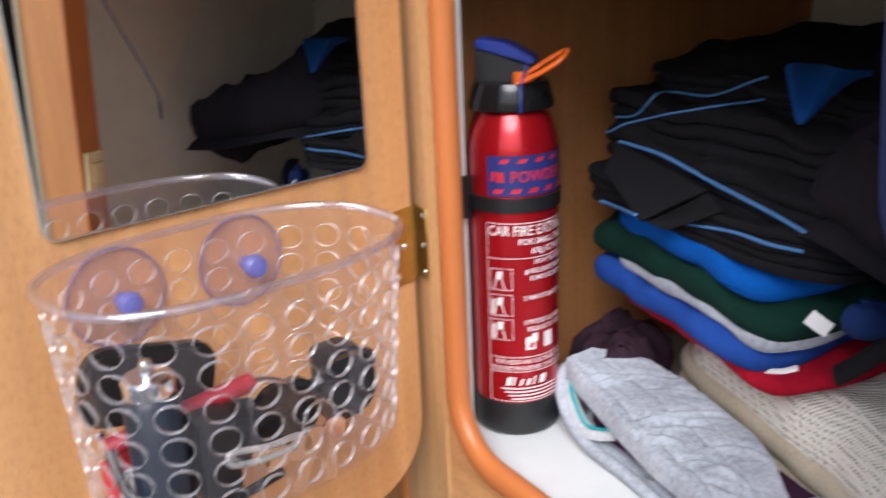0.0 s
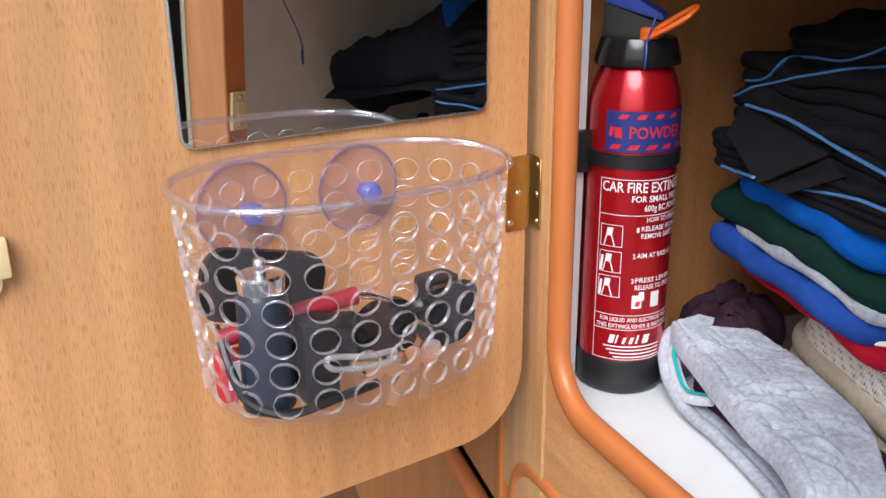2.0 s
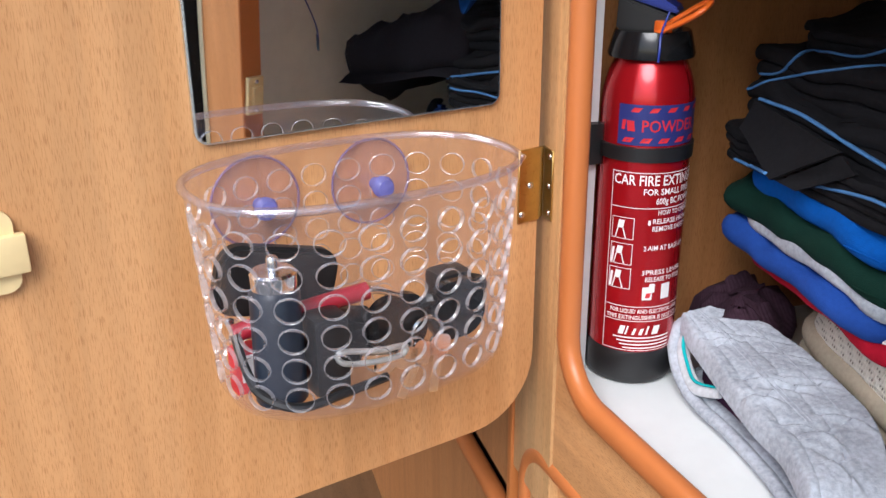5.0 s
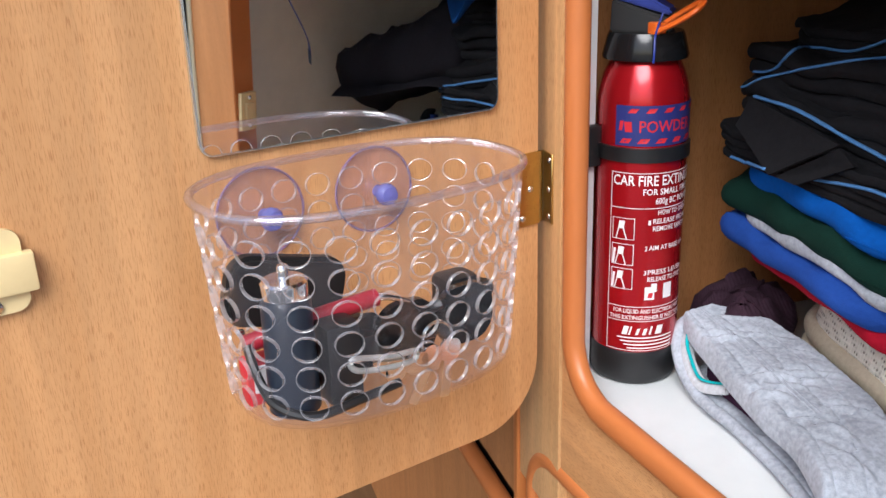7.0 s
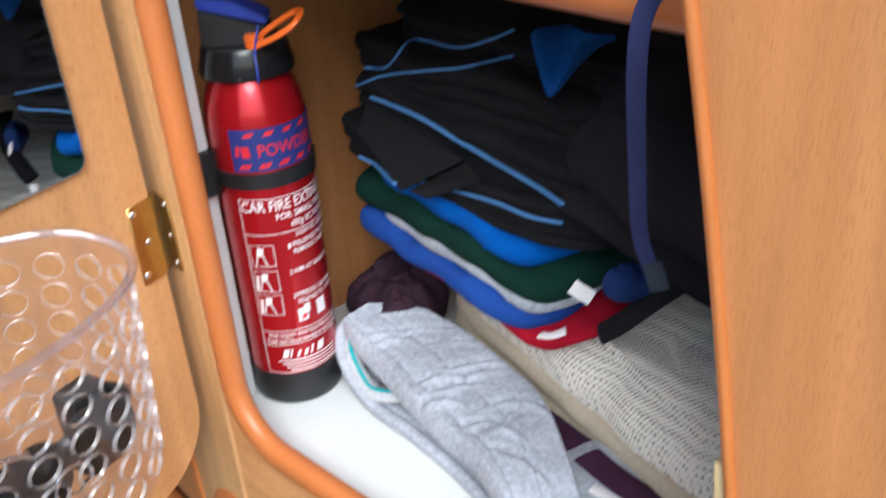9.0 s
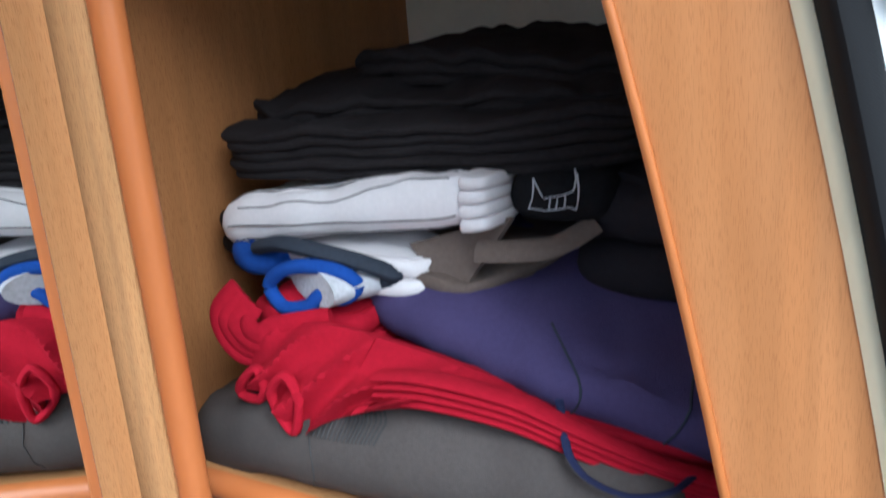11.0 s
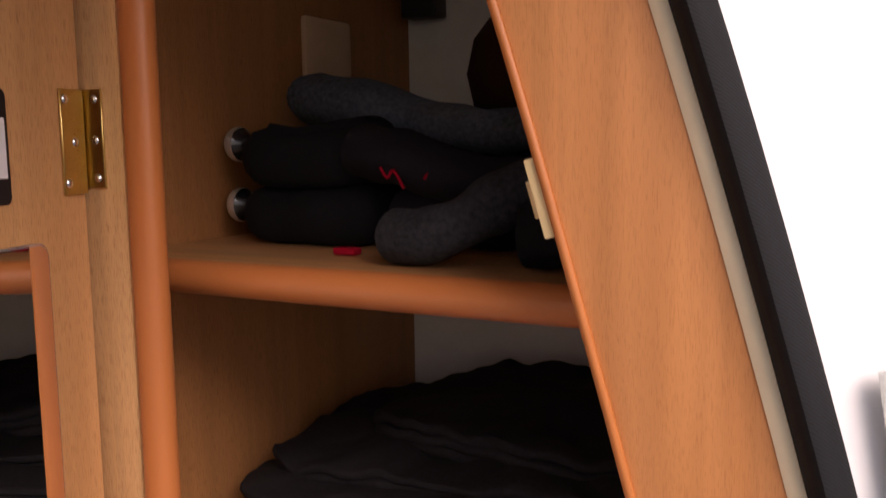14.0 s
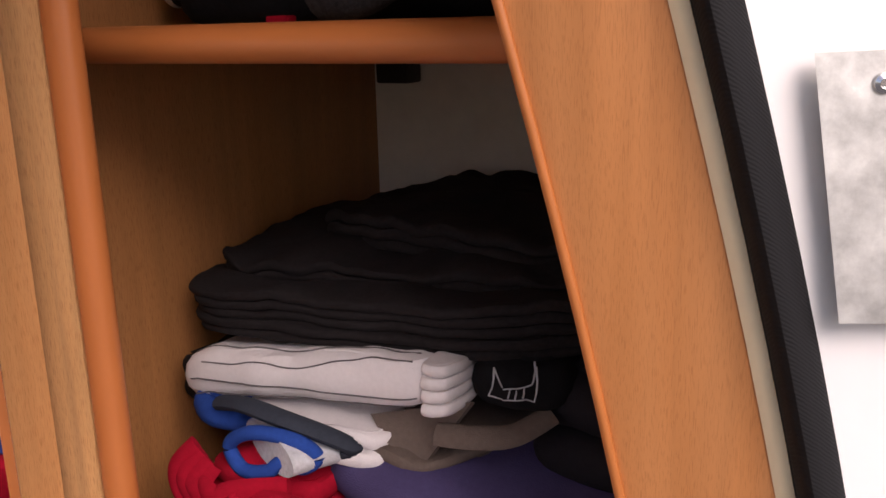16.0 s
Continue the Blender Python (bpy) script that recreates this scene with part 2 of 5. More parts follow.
def outline(poly, n=120, rounds=3):
    p = np.array(poly, float)
    for _ in range(rounds):
        q = np.roll(p, -1, 0)
        p = np.stack([0.82 * p + 0.18 * q, 0.18 * p + 0.82 * q], 1).reshape(-1, 2)
    q = np.vstack([p, p[:1]])
    s = np.concatenate([[0], np.cumsum(np.linalg.norm(np.diff(q, axis=0), axis=1))])
    u = np.linspace(0, s[-1], n, endpoint=False)
    return np.stack([np.interp(u, s, q[:, 0]), np.interp(u, s, q[:, 1])], 1)


def wob(x, y, z, seed, f):
    return noise.noise(Vector((x * f + seed * 7.3, y * f - seed * 3.1, z * f + seed)))


def folded(poly, z0, h, layers=2, seed=1, wrinkle=0.004, drape=None, crown=0.004, jitter=0.005, ridges=0.0, ridge_dir=0.6, n=140):
    """A folded garment: layers that bulge at the fold, a soft wrinkled top, laid over what is below it."""
    rnd = random.Random(seed)
    ring = outline(poly, n)
    c = ring.mean(0)
    th = h / layers
    sides = []
    for k in range(layers):
        back = rnd.uniform(-jitter, 0)
        for j in range(7):
            a = math.pi * j / 6
            sides.append((k, back - th * 0.42 * (1 - math.sin(a)) - (0.002 if j in (0, 6) else 0), z0 + th * (k + (1 - math.cos(a)) / 2)))
    prof = [(None, s, z0) for s in (0.25, 0.6, 0.88)] + sides + [(None, s, z0 + h) for s in (0.93, 0.82, 0.68, 0.54, 0.4, 0.26, 0.12)]
    rings = []
    for key, s, z in prof:
        row = []
        for x, y in ring:
            dx, dy = x - c[0], y - c[1]
            d = math.hypot(dx, dy)
            if key is None:
                f = s * (1 - th * 0.45 / d)
            else:
                f = 1 + (s + 0.7 * wrinkle * wob(x, y, key * 3.0, seed + key, 26)) / d
            px, py = c[0] + dx * f, c[1] + dy * f
            pz = z
            rise = (z - z0) / h
            if rise > 0.02:
                pz += rise * (wrinkle * (1.3 * wob(px, py, 0, seed, 17) + 0.7 * wob(px, py, 0, seed + 5, 45)))
                if ridges:
                    w = px * math.cos(ridge_dir) + py * math.sin(ridge_dir)
                    pz += rise * ridges * max(0, math.sin(w * 190 + 5 * wob(px, py, 0, seed, 9))) * (0.5 + 0.5 * wob(px, py, 2, seed, 12))
            if key is None and z > z0:
                pz += crown * (1 - f * f)
            if drape:
                pz += drape(px, py)
            row.append((px, py, pz))
        rings.append(row)
    return grid_mesh(rings)


def thing(name, bm, material, label, category, group=""):
    return tagged(part(name, bm, material), label, category, group)


def snapped(obs, pts, lift=0.001):
    """Lays points on the front of the given garments, seen from the open front."""
    bpy.context.view_layer.update()
    eye, rays = Vector((0.56, -0.25, 0.45)), []
    for p in pts:
        d = (Vector(p) - eye).normalized()
        hits = [(r[1] - eye).length for r in (o.ray_cast(eye, d) for o in obs) if r[0]]
        if hits and abs(min(hits) - (Vector(p) - eye).length) < 0.09:
            rays.append((d, min(hits)))
    n = len(rays)
    out = []
    for i, (d, s) in enumerate(rays):
        near = [rays[k][1] for k in range(max(0, i - 2), min(n, i + 3))]
        out.append(eye + d * (min(s, sum(near) / len(near)) - lift))
    return out if n > 3 else [Vector(p) for p in pts]


def laid(obs, pts, r, lift=0.001, more=5, flat=0.7):
    return tube(snapped(obs, spline(pts, more), lift), r, 8, 2, flat)


def sheet(pts, back, rise, thick=0.005, rows=10, seed=1, wrinkle=0.003, steps=8):
    """A cloth layer whose front edge follows a line and which runs back and flattens out; rolled edge."""
    line = spline(pts, steps)
    zm = sum(p.z for p in line) / len(line)
    def at(p, v, side):
        b = v ** 1.3
        z = p.z * (1 - b) + (zm + rise) * b + wrinkle * wob(p.x, v * back, 0, seed, 22) * min(1, v * 4)
        lip = -thick * 0.5 * math.cos(min(1, v * 12) * math.pi / 2)
        return Vector((p.x, p.y + back * v, z + side * (thick * 0.5 + (lip if v < 0.09 else 0))))
    vs = [0.0, 0.012, 0.03, 0.06] + [0.1 + 0.9 * i / rows for i in range(rows + 1)]
    rings = []
    for i, p in enumerate(line):
        rings.append([at(p, v, 1) for v in vs] + [at(p, v, -1) for v in vs[::-1]])
    return grid_mesh(rings)


def bunched(top, bottom, bulge, fold, count, seed=1, thick=0.004, rows=22, steps=10, lean=1.2):
    """Crumpled cloth hanging between a top line and a bottom line, with folds that fan out and a turned-in edge."""
    a, b = spline(top, steps), spline(bottom, steps)
    m = min(len(a), len(b))
    out = Vector((0.30, -0.86, 0.40))
    rings = []
    for i in range(m):
        s = i / (m - 1)
        p = [a[int(s * (len(a) - 1))], b[int(s * (len(b) - 1))]]
        front = []
        for k in range(rows + 1):
            v = k / rows
            q = p[0].lerp(p[1], v)
            ph = 2 * math.pi * (count * s + lean * (v - 0.5) + 0.35 * wob(q.x, q.y, q.z, seed, 24))
            crest = 1 - abs(math.sin(ph / 2)) ** 0.8
            edge = math.sin(math.pi * min(1, 0.12 + 0.80 * v))
            front.append(q + out * (bulge * edge + fold * crest * (0.25 + 0.75 * v) * math.sin(math.pi * min(1, s * 6, (1 - s) * 4) / 2)))
        behind = [q - out * (thick + 0.010 * (1 - abs(2 * k / rows - 1))) + Vector((0, 0.004, 0.003 * (k / rows))) for k, q in enumerate(front)]
        rings.append(front + behind[::-1])
    return grid_mesh(rings)

# ---- the locker's structure ----


def front_y(x, z):
    """The face frame leans very slightly back towards its lower outer corner."""
    return 0.10 * max(0.0, x) * max(0.0, min(1.2, 1 - z / 0.85))


def post_x(z):
    """Inner edge of the post that follows the curve of the vehicle's side."""
    return 0.427 - 0.01 * z - 0.16 * z * abs(z) + 0.05 * max(0.0, min(0.45, 0.45 - z))


def structure(name, bm, material, label, category="wall", smooth=True):
    return tagged(part(name, bm, material, None, "", smooth), label, category, kind="structure")


structure("floor_locker", grid_mesh([[(-0.08, 0.020, z), (0.0, 0.020, z), (0.5, 0.072, z), (0.60, 0.50, z), (-0.08, 0.50, z)] for z in (-0.014, 0.0)]), WHITE_BOARD, "white laminated board floor of the locker", "floor", False)
structure("wall_left_inner", box(-0.096, 0.02, -0.016, -0.08, 0.50, 1.30, 0), WOOD_IN_SHADE, "beech laminate side wall inside the locker", "wall", False)
structure("wall_back", box(-0.096, 0.50, -0.016, 0.62, 0.516, 1.30, 0), LINING, "pale cream lining at the back of the locker", "wall", False)


def curved_sheet(x_of, y0, y1, thick, z0, z1, steps=30):
    rings = []
    for i in range(steps + 1):
        z = z0 + (z1 - z0) * i / steps
        x = x_of(z)
        rings.append([(x, y0, z), (x + thick, y0, z), (x + thick, y1, z), (x, y1, z)])
    return grid_mesh(rings)


structure("wall_vehicle_side", curved_sheet(lambda z: post_x(z) + 0.055, 0.045, 0.50, 0.014, -0.016, 1.30), LINING,
          "cream lining following the vehicle's curved side", "wall")
structure("ceiling", box(-0.9, 0.0, 1.30, 0.7, 0.52, 1.33, 0), LINING, "plain cream roof lining over the locker", "ceiling", False)

# left stile, with its dark orange outer edge
structure("stile", box(-0.076, 0.0, -0.135, 0.015, 0.018, 1.30, 0.0015), MAPLE, "pale wooden stile beside the hinges", "trim")
structure("stile_edge", box(-0.088, -0.003, -0.70, -0.0763, 0.018, 1.30, 0.003), EDGE, "orange rounded outer edge of the stile", "trim")


def rail_mesh():
    """The board under the opening, rounded up to the stile."""
    bm = bmesh.new()
    top = [(0.0155, 0.09)]
    for i in range(13):
        a = math.pi * (1 + 0.5 * i / 12)
        top.append((0.0705 + 0.055 * math.cos(a), 0.058 + 0.055 * math.sin(a)))
    top += [(0.10 + 0.025 * i, 0.003) for i in range(16)]
    back, front = [], []
    for x, z in top:
        y = front_y(x, z) + 0.0015
        front.append((bm.verts.new((x, y, z)), bm.verts.new((x, y + 0.06 * 0, -0.078))))
        back.append((bm.verts.new((x, y + 0.016, z)), bm.verts.new((x, y + 0.016, -0.078))))
    for a, b in zip(range(len(top)), range(1, len(top))):
        bm.faces.new((front[a][0], front[b][0], front[b][1], front[a][1]))
        bm.faces.new((back[b][0], back[a][0], back[a][1], back[b][1]))
        bm.faces.new((front[a][0], back[a][0], back[b][0], front[b][0]))
        bm.faces.new((front[b][1], back[b][1], back[a][1], front[a][1]))
    bmesh.ops.recalc_face_normals(bm, faces=bm.faces[:])
    return bm


structure("rail", rail_mesh(), WOOD_X, "beech board under the locker opening", "trim")


def nosing(path, width=0.0125, depth=0.0125, centre=0.009):
    """A rounded moulding along a line in the face of the frame (x, z)."""
    line = [Vector((x, front_y(x, z), z)) for x, z in path]
    rings = []
    m = len(line)
    for i, q in enumerate(line):
        d = (line[min(i + 1, m - 1)] - line[max(i - 1, 0)]).normalized()
        side = d.cross(Vector((0, 1, 0))).normalized()
        ring = []
        for j in range(16):
            a = 2 * math.pi * j / 16
            cx, cy = math.cos(a), math.sin(a)
            ring.append(q + side * (width * math.copysign(abs(cx) ** 0.8, cx)) + Vector((0, centre + depth * math.copysign(abs(cy) ** 0.8, cy), 0)))
        rings.append(ring)
    return grid_mesh(rings)


def arc_path(x, z, r, top, right, step=0.02):
    """Down the stile, round the corner, along the rail."""
    p = [(x, top - (top - z - r) * i / 30) for i in range(31)]
    p += [(x + r + r * math.cos(math.pi * (1 + 0.5 * i / 14)), z + r + r * math.sin(math.pi * (1 + 0.5 * i / 14))) for i in range(1, 15)]
    p += [(x + r + (right - x - r) * i / 14, z) for i in range(1, 15)]
    return p


structure("opening_trim", nosing(arc_path(0.0275, 0.012, 0.052, 1.295, 0.432), 0.0115, 0.0088, 0.0045), NOSING, "rounded orange moulding round the locker opening", "trim")
structure("white_liner", box(-0.0790, 0.0190, 0.001, -0.0200, 0.0470, 0.62, 0.001), WHITE_STRIP, "white lining strip behind the opening's moulding", "trim")

# lower locker: closed panel with its own moulding
low = [(x, -z) for x, z in arc_path(-0.052, 0.083, 0.055, 0.70, 0.46)]
structure("lower_trim", nosing([(x, z) for x, z in low], 0.0105, 0.011), NOSING, "rounded orange moulding of the closed lower locker", "trim")
bm = grid_mesh([[(x, front_y(x, z) + y, z) for x, z in low + [(0.46, -0.70)]] for y in (0.006, 0.012)])
structure("lower_panel", bm, WOOD_X, "beech panel closing the lower locker", "panel", False)
structure("plinth_panel", box(-0.076, 0.052, -0.70, 0.46, 0.064, -0.017, 0), WOOD_IN_SHADE, "beech board behind the lower panel", "panel", False)

# the curved post: wood face, orange inner edge, beige trim, ribbed seal, white body


def along_post(offset0, offset1, y_front, y_back, z0=-0.70, z1=1.30, steps=48, bulge=0.0):
    rings = []
    for i in range(steps + 1):
        z = z0 + (z1 - z0) * i / steps
        x0, x1 = post_x(z) + offset0, post_x(z) + offset1
        f = front_y(0.42, z)
        ring = [(x0, f + y_back, z)]
        for j in range(9):
            s = j / 8
            ring.append((x0 + (x1 - x0) * s, f + y_front - bulge * math.sin(math.pi * s), z))
        ring.append((x1, f + y_back, z))
        rings.append(ring)
    return grid_mesh(rings)


structure("post", along_post(0.0047, 0.0725, -0.002, 0.020, bulge=0.002), WOOD_POST, "curved beech post beside the locker opening", "post")
structure("post_edge", along_post(0.0, 0.0046, -0.004, 0.022, bulge=0.001), EDGE, "orange edging along the curved post", "trim")
structure("beige_trim", along_post(0.0727, 0.0808, -0.003, 0.016, bulge=0.001), BEIGE, "beige plastic strip along the post", "trim")
structure("door_seal", along_post(0.0810, 0.1003, -0.003, 0.02, bulge=0.012), SEAL, "black ribbed rubber seal of the vehicle's door opening", "seal")
def body_mesh():
    rings = []
    for i in range(49):
        z = -0.70 + 2.0 * i / 48
        x, f = post_x(z) + 0.0990, front_y(0.42, z)
        rings.append([(x, f + 0.05, z)] + [(x + 0.45 * j / 10, f - 0.001 + 0.20 * j / 10 + 0.05 * (j / 10) ** 2, z) for j in range(11)] + [(x + 0.45, f + 0.25, z)])
    return grid_mesh(rings)


structure("body_side", body_mesh(), VAN_WHITE, "white painted bodywork beside the door seal", "wall")

# shelves


def shelf(z_top, name, label):
    e = empty(name, pose(0, 0, z_top), label=label, category="shelf", kind="structure")
    right = post_x(z_top) + 0.052
    part("board", box(-0.079, 0.058, -0.021, right, 0.499, 0, 0), WOOD_X, e, smooth=False)
    bm = grid_mesh([[(x, 0.0575 - 0.013 * math.sin(math.pi * j / 10) if j <= 10 else 0.0575, -0.0105 - 0.0115 * math.cos(math.pi * j / 10)) for j in range(11)] for x in np.linspace(-0.079, right, 12)])
    part("front_edge", bm, NOSING, e, "rounded orange front edge")
    return e


shelf(0.4065, "shelf_middle", "beech shelf with a rounded orange front edge")
shelf(0.848, "shelf_upper", "beech upper shelf with a rounded orange front edge")

# neighbouring lower front under the open door
beside = [(-x - 0.155, -z) for x, z in arc_path(-0.05, 0.225, 0.05, 0.70, 1.40)]
structure("beside_trim", nosing(beside, 0.0105, 0.011), NOSING, "rounded orange moulding of the neighbouring lower front", "trim")
bm = grid_mesh([[(x, y, z) for x, z in beside + [(-1.555, -0.70)]] for y in (0.006, 0.0115)])
# the darker beech carries the shade under the open door
structure("beside_panel", bm, WOOD_IN_SHADE, "beech neighbouring lower front, its colour darkened for shade", "panel", False)
# black sheet added in place of the gap's shade
structure("beside_gap", box(-1.6, 0.03, -0.70, -0.0885, 0.04, -0.15, 0), BLACK, "black sheet standing for the shade in the gap behind the neighbouring front", "panel", False)

# surroundings that close the place
structure("vehicle_floor", box(-1.6, -0.9, -0.73, 0.62, 0.52, -0.701, 0), beech("floor_boards", (0.16, 0.09, 0.045), stretch=(0.05, 1, 1)), "dark wood-look vehicle floor", "floor", False)
# unseen wall, given the pale lining to reflect more light back
structure("wall_beyond", box(-1.62, -0.9, -0.70, -1.6, 0.52, 1.30, 0), LINING, "unseen plain wall further inside, cream to bounce light", "wall", False)
structure("wall_beside", box(-1.6, 0.012, -0.195, -0.097, 0.028, 1.30, 0), WOOD_IN_SHADE, "beech furniture front beside the locker", "wall", False)
structure("roof", box(-1.62, -0.9, 1.331, 0.55, 0.52, 1.36, 0), LINING, "cream roof lining", "ceiling", False)
structure("wall_far_side", box(-1.62, -0.92, -0.70, -0.45, -0.9, 1.33, 0), LINING, "cream inner wall behind the open door", "wall", False)
gm = bmesh.new()
bmesh.ops.create_grid(gm, x_segments=2, y_segments=2, size=60, matrix=Matrix.Translation((0, 0, -1.05)))
structure("ground", gm, plain("asphalt", (0.10, 0.10, 0.10), 0.9, vary=0.3, scale=4), "grey asphalt outside the vehicle", "ground", False)

# ---- the open door with its mirror, hinges, catch plate and sticker ----
DOOR = Matrix(((math.sin(radians(16.9)), math.cos(radians(16.9)), 0, -0.010), (-math.cos(radians(16.9)), math.sin(radians(16.9)), 0, -0.004), (0, 0, 1, 0), (0, 0, 0, 1)))


def rounded_panel(u0, z0, u1, z1, r, w0, w1, n=8):
    """A flat board with rounded corners, in door coordinates (along, out, up)."""
    ring = []
    for cx, cz, a0 in ((u1 - r, z1 - r, 0), (u0 + r, z1 - r, 90), (u0 + r, z0 + r, 180), (u1 - r, z0 + r, 270)):
        for i in range(n + 1):
            a = radians(a0 + 90 * i / n)
            ring.append((cx + r * math.cos(a), cz + r * math.sin(a)))
    return grid_mesh([[(u, w, z) for u, z in ring] for w in (w0, w1)])


door = empty("door_1", DOOR, label="open beech locker door with mirror and brass hinges", category="door", kind="structure")
part("panel", rounded_panel(0.007, -0.030, 0.465, 1.12, 0.062, -0.017, 0.0), WOOD, door)
part("edge_trim", rounded_panel(0.005, -0.032, 0.467, 1.122, 0.064, -0.0135, -0.003), EDGE, door, "orange edging round the door")


def hinge_leaf(u0, u1, z0, z1, w, screws, parent, name):
    leaf = part(name, box(u0, w, z0, u1, w + 0.0016, z1, 0.0004, 1), BRASS, parent, "brass hinge leaf")
    for u, z in screws:
        bm = lathe([(0.0001, 0.0014), (0.0012, 0.0014), (0.0026, 0.0006), (0.0029, 0.0)], 14)
        bmesh.ops.transform(bm, verts=bm.verts[:], matrix=Matrix.Translation((u, w + 0.0017, z)) @ Matrix.Rotation(radians(-90), 4, "X"))
        part("screw", bm, CHROME, leaf)
    return leaf


for zt in (0.217, 0.959):
    hinge_leaf(0.0065, 0.0285, zt - 0.062, zt, 0.0006, ((0.0245, zt - 0.006), (0.0165, zt - 0.031), (0.0245, zt - 0.055)), door, "hinge_leaf")


def stile_hinge(zt):
    h = empty("hinge", pose(0, 0, 0), label="brass butt hinge screwed to the stile", category="hinge", group="door hinges")
    part("leaf", box(-0.022, -0.0018, zt - 0.060, 0.0, -0.0001, zt, 0.0004, 1), BRASS, h)
    bm = lathe([(0.0001, zt - 0.0605), (0.0028, zt - 0.060), (0.0028, zt), (0.0001, zt + 0.0005)], 16, (-0.0175, -0.0052))
    part("knuckle", bm, BRASS, h)
    for x, z in ((-0.006, zt - 0.006), (-0.0065, zt - 0.031), (-0.006, zt - 0.054)):
        bm = lathe([(0.0001, 0.0014), (0.0012, 0.0014), (0.0026, 0.0006), (0.0029, 0.0)], 14)
        bmesh.ops.transform(bm, verts=bm.verts[:], matrix=Matrix.Translation((x, -0.0019, z)) @ Matrix.Rotation(radians(90), 4, "X"))
        part("screw", bm, CHROME, h)


stile_hinge(0.214)
stile_hinge(0.960)

mirror = empty("mirror", DOOR, label="tall frameless mirror fixed to the open door", category="mirror")
part("glass", rounded_panel(0.0515, 0.2590, 0.2865, 0.8710, 0.008, 0.0005, 0.0042), MIRROR, mirror)
part("rim", rounded_panel(0.0500, 0.2575, 0.2880, 0.8725, 0.0095, 0.0004, 0.0036), MIRROR_EDGE, mirror, "ground grey glass edge")

strike = empty("catch_plate", DOOR, label="cream plastic catch plate with two screws on the door", category="catch")
part("plate", rounded_panel(0.400, 0.186, 0.431, 0.237, 0.009, 0.0003, 0.004), CATCH, strike)
part("block", box(0.3945, 0.0, 0.198, 0.433, 0.009, 0.222, 0.002), CATCH, strike)
for z in (0.1915, 0.2315):
    bm = lathe([(0.0001, 0.0006), (0.002, 0.0022), (0.0042, 0.0012), (0.0044, 0.0)], 18)
    bmesh.ops.transform(bm, verts=bm.verts[:], matrix=Matrix.Translation((0.420, 0.0041, z)) @ Matrix.Rotation(radians(-90), 4, "X"))
    part("screw", bm, CHROME, strike)

sticker = empty("sticker", DOOR, label="black rounded sticker with a white patch on the door", category="sticker")
part("backing", rounded_panel(0.074, 0.895, 0.135, 0.956, 0.004, 0.0003, 0.0012), BLACK, sticker)
part("white_patch", rounded_panel(0.0765, 0.909, 0.105, 0.941, 0.001, 0.0012, 0.0016), PRINT_WHITE, sticker, "plain white patch")


def post_catch(z0, z1):
    z = (z0 + z1) / 2
    lean = math.degrees(math.atan((post_x(z1) - post_x(z0)) / (z1 - z0)))
    e = empty("post_catch", pose(post_x(z), front_y(0.42, z), z, 0, lean, 0), label="cream plastic catch on the post's inner edge", category="catch", group="post catches")
    h = (z1 - z0) / 2
    part("base", box(-0.0060, -0.002, -h, -0.0003, 0.020, h, 0.0008), CATCH, e)
    part("tongue", box(-0.0100, 0.003, -h * 0.45, -0.0059, 0.016, h * 0.5, 0.0008), CATCH, e)
    for z in (-h * 0.75, h * 0.75):
        bm = lathe([(0.0001, 0.0012), (0.0012, 0.0012), (0.0026, 0.0005), (0.0028, 0.0)], 14)
        bmesh.ops.transform(bm, verts=bm.verts[:], matrix=Matrix.Translation((-0.0061, 0.010, z)) @ Matrix.Rotation(radians(-90), 4, "Y"))
        part("screw", bm, CHROME, e)


post_catch(0.178, 0.222)
post_catch(0.880, 0.918)

plate = empty("metal_plate", pose(0, front_y(0.42, 0.78) - 0.0002, 0), label="dull zinc-coated metal plate screwed to the white bodywork", category="plate")
part("sheet", grid_mesh([[(0.427 + 0.085 * i + s, y + 0.0390 * i - 0.001, z) for i, z, s in ((0, 0.7325, 0.017), (1, 0.7325, 0.017), (1, 0.8345, -0.003), (0, 0.8325, 0.001))] for y in (-0.0036, -0.0004)]), STEEL, plate)
for x, z in ((0.4510, 0.8215), (0.4525, 0.7835)):
    bm = lathe([(0.0001, 0.0008), (0.0014, 0.0008), (0.002, 0.002), (0.0036, 0.0012), (0.004, 0.0)], 18)
    bmesh.ops.transform(bm, verts=bm.verts[:], matrix=Matrix.Translation((x, -0.0047 + (x - 0.430) * 0.459, z)) @ Matrix.Rotation(radians(24.5), 4, "Z") @ Matrix.Rotation(radians(90), 4, "X"))
    part("screw", bm, CHROME, plate)
screw = lathe([(0.0001, 0.0012), (0.001, 0.0012), (0.0024, 0.0008), (0.0026, 0.0)], 14)
bmesh.ops.transform(screw, verts=screw.verts[:], matrix=Matrix.Translation((-0.056, -0.0001, -0.131)) @ Matrix.Rotation(radians(90), 4, "X"))
thing("stile_screw", screw, CHROME, "small bright screw in the stile", "screw")

# ---- fire extinguisher ----
EX, EY, ER = -0.011, 0.086, 0.038


def wrap(bm_or_me, radius, start):
    """Bends a flat sheet (x along, y up) round the bottle."""
    for v in bm_or_me:
        a = radians(start) + v.co.x / ER
        v.co = Vector((radius * math.cos(a), radius * math.sin(a), v.co.y + v.co.z * 0))


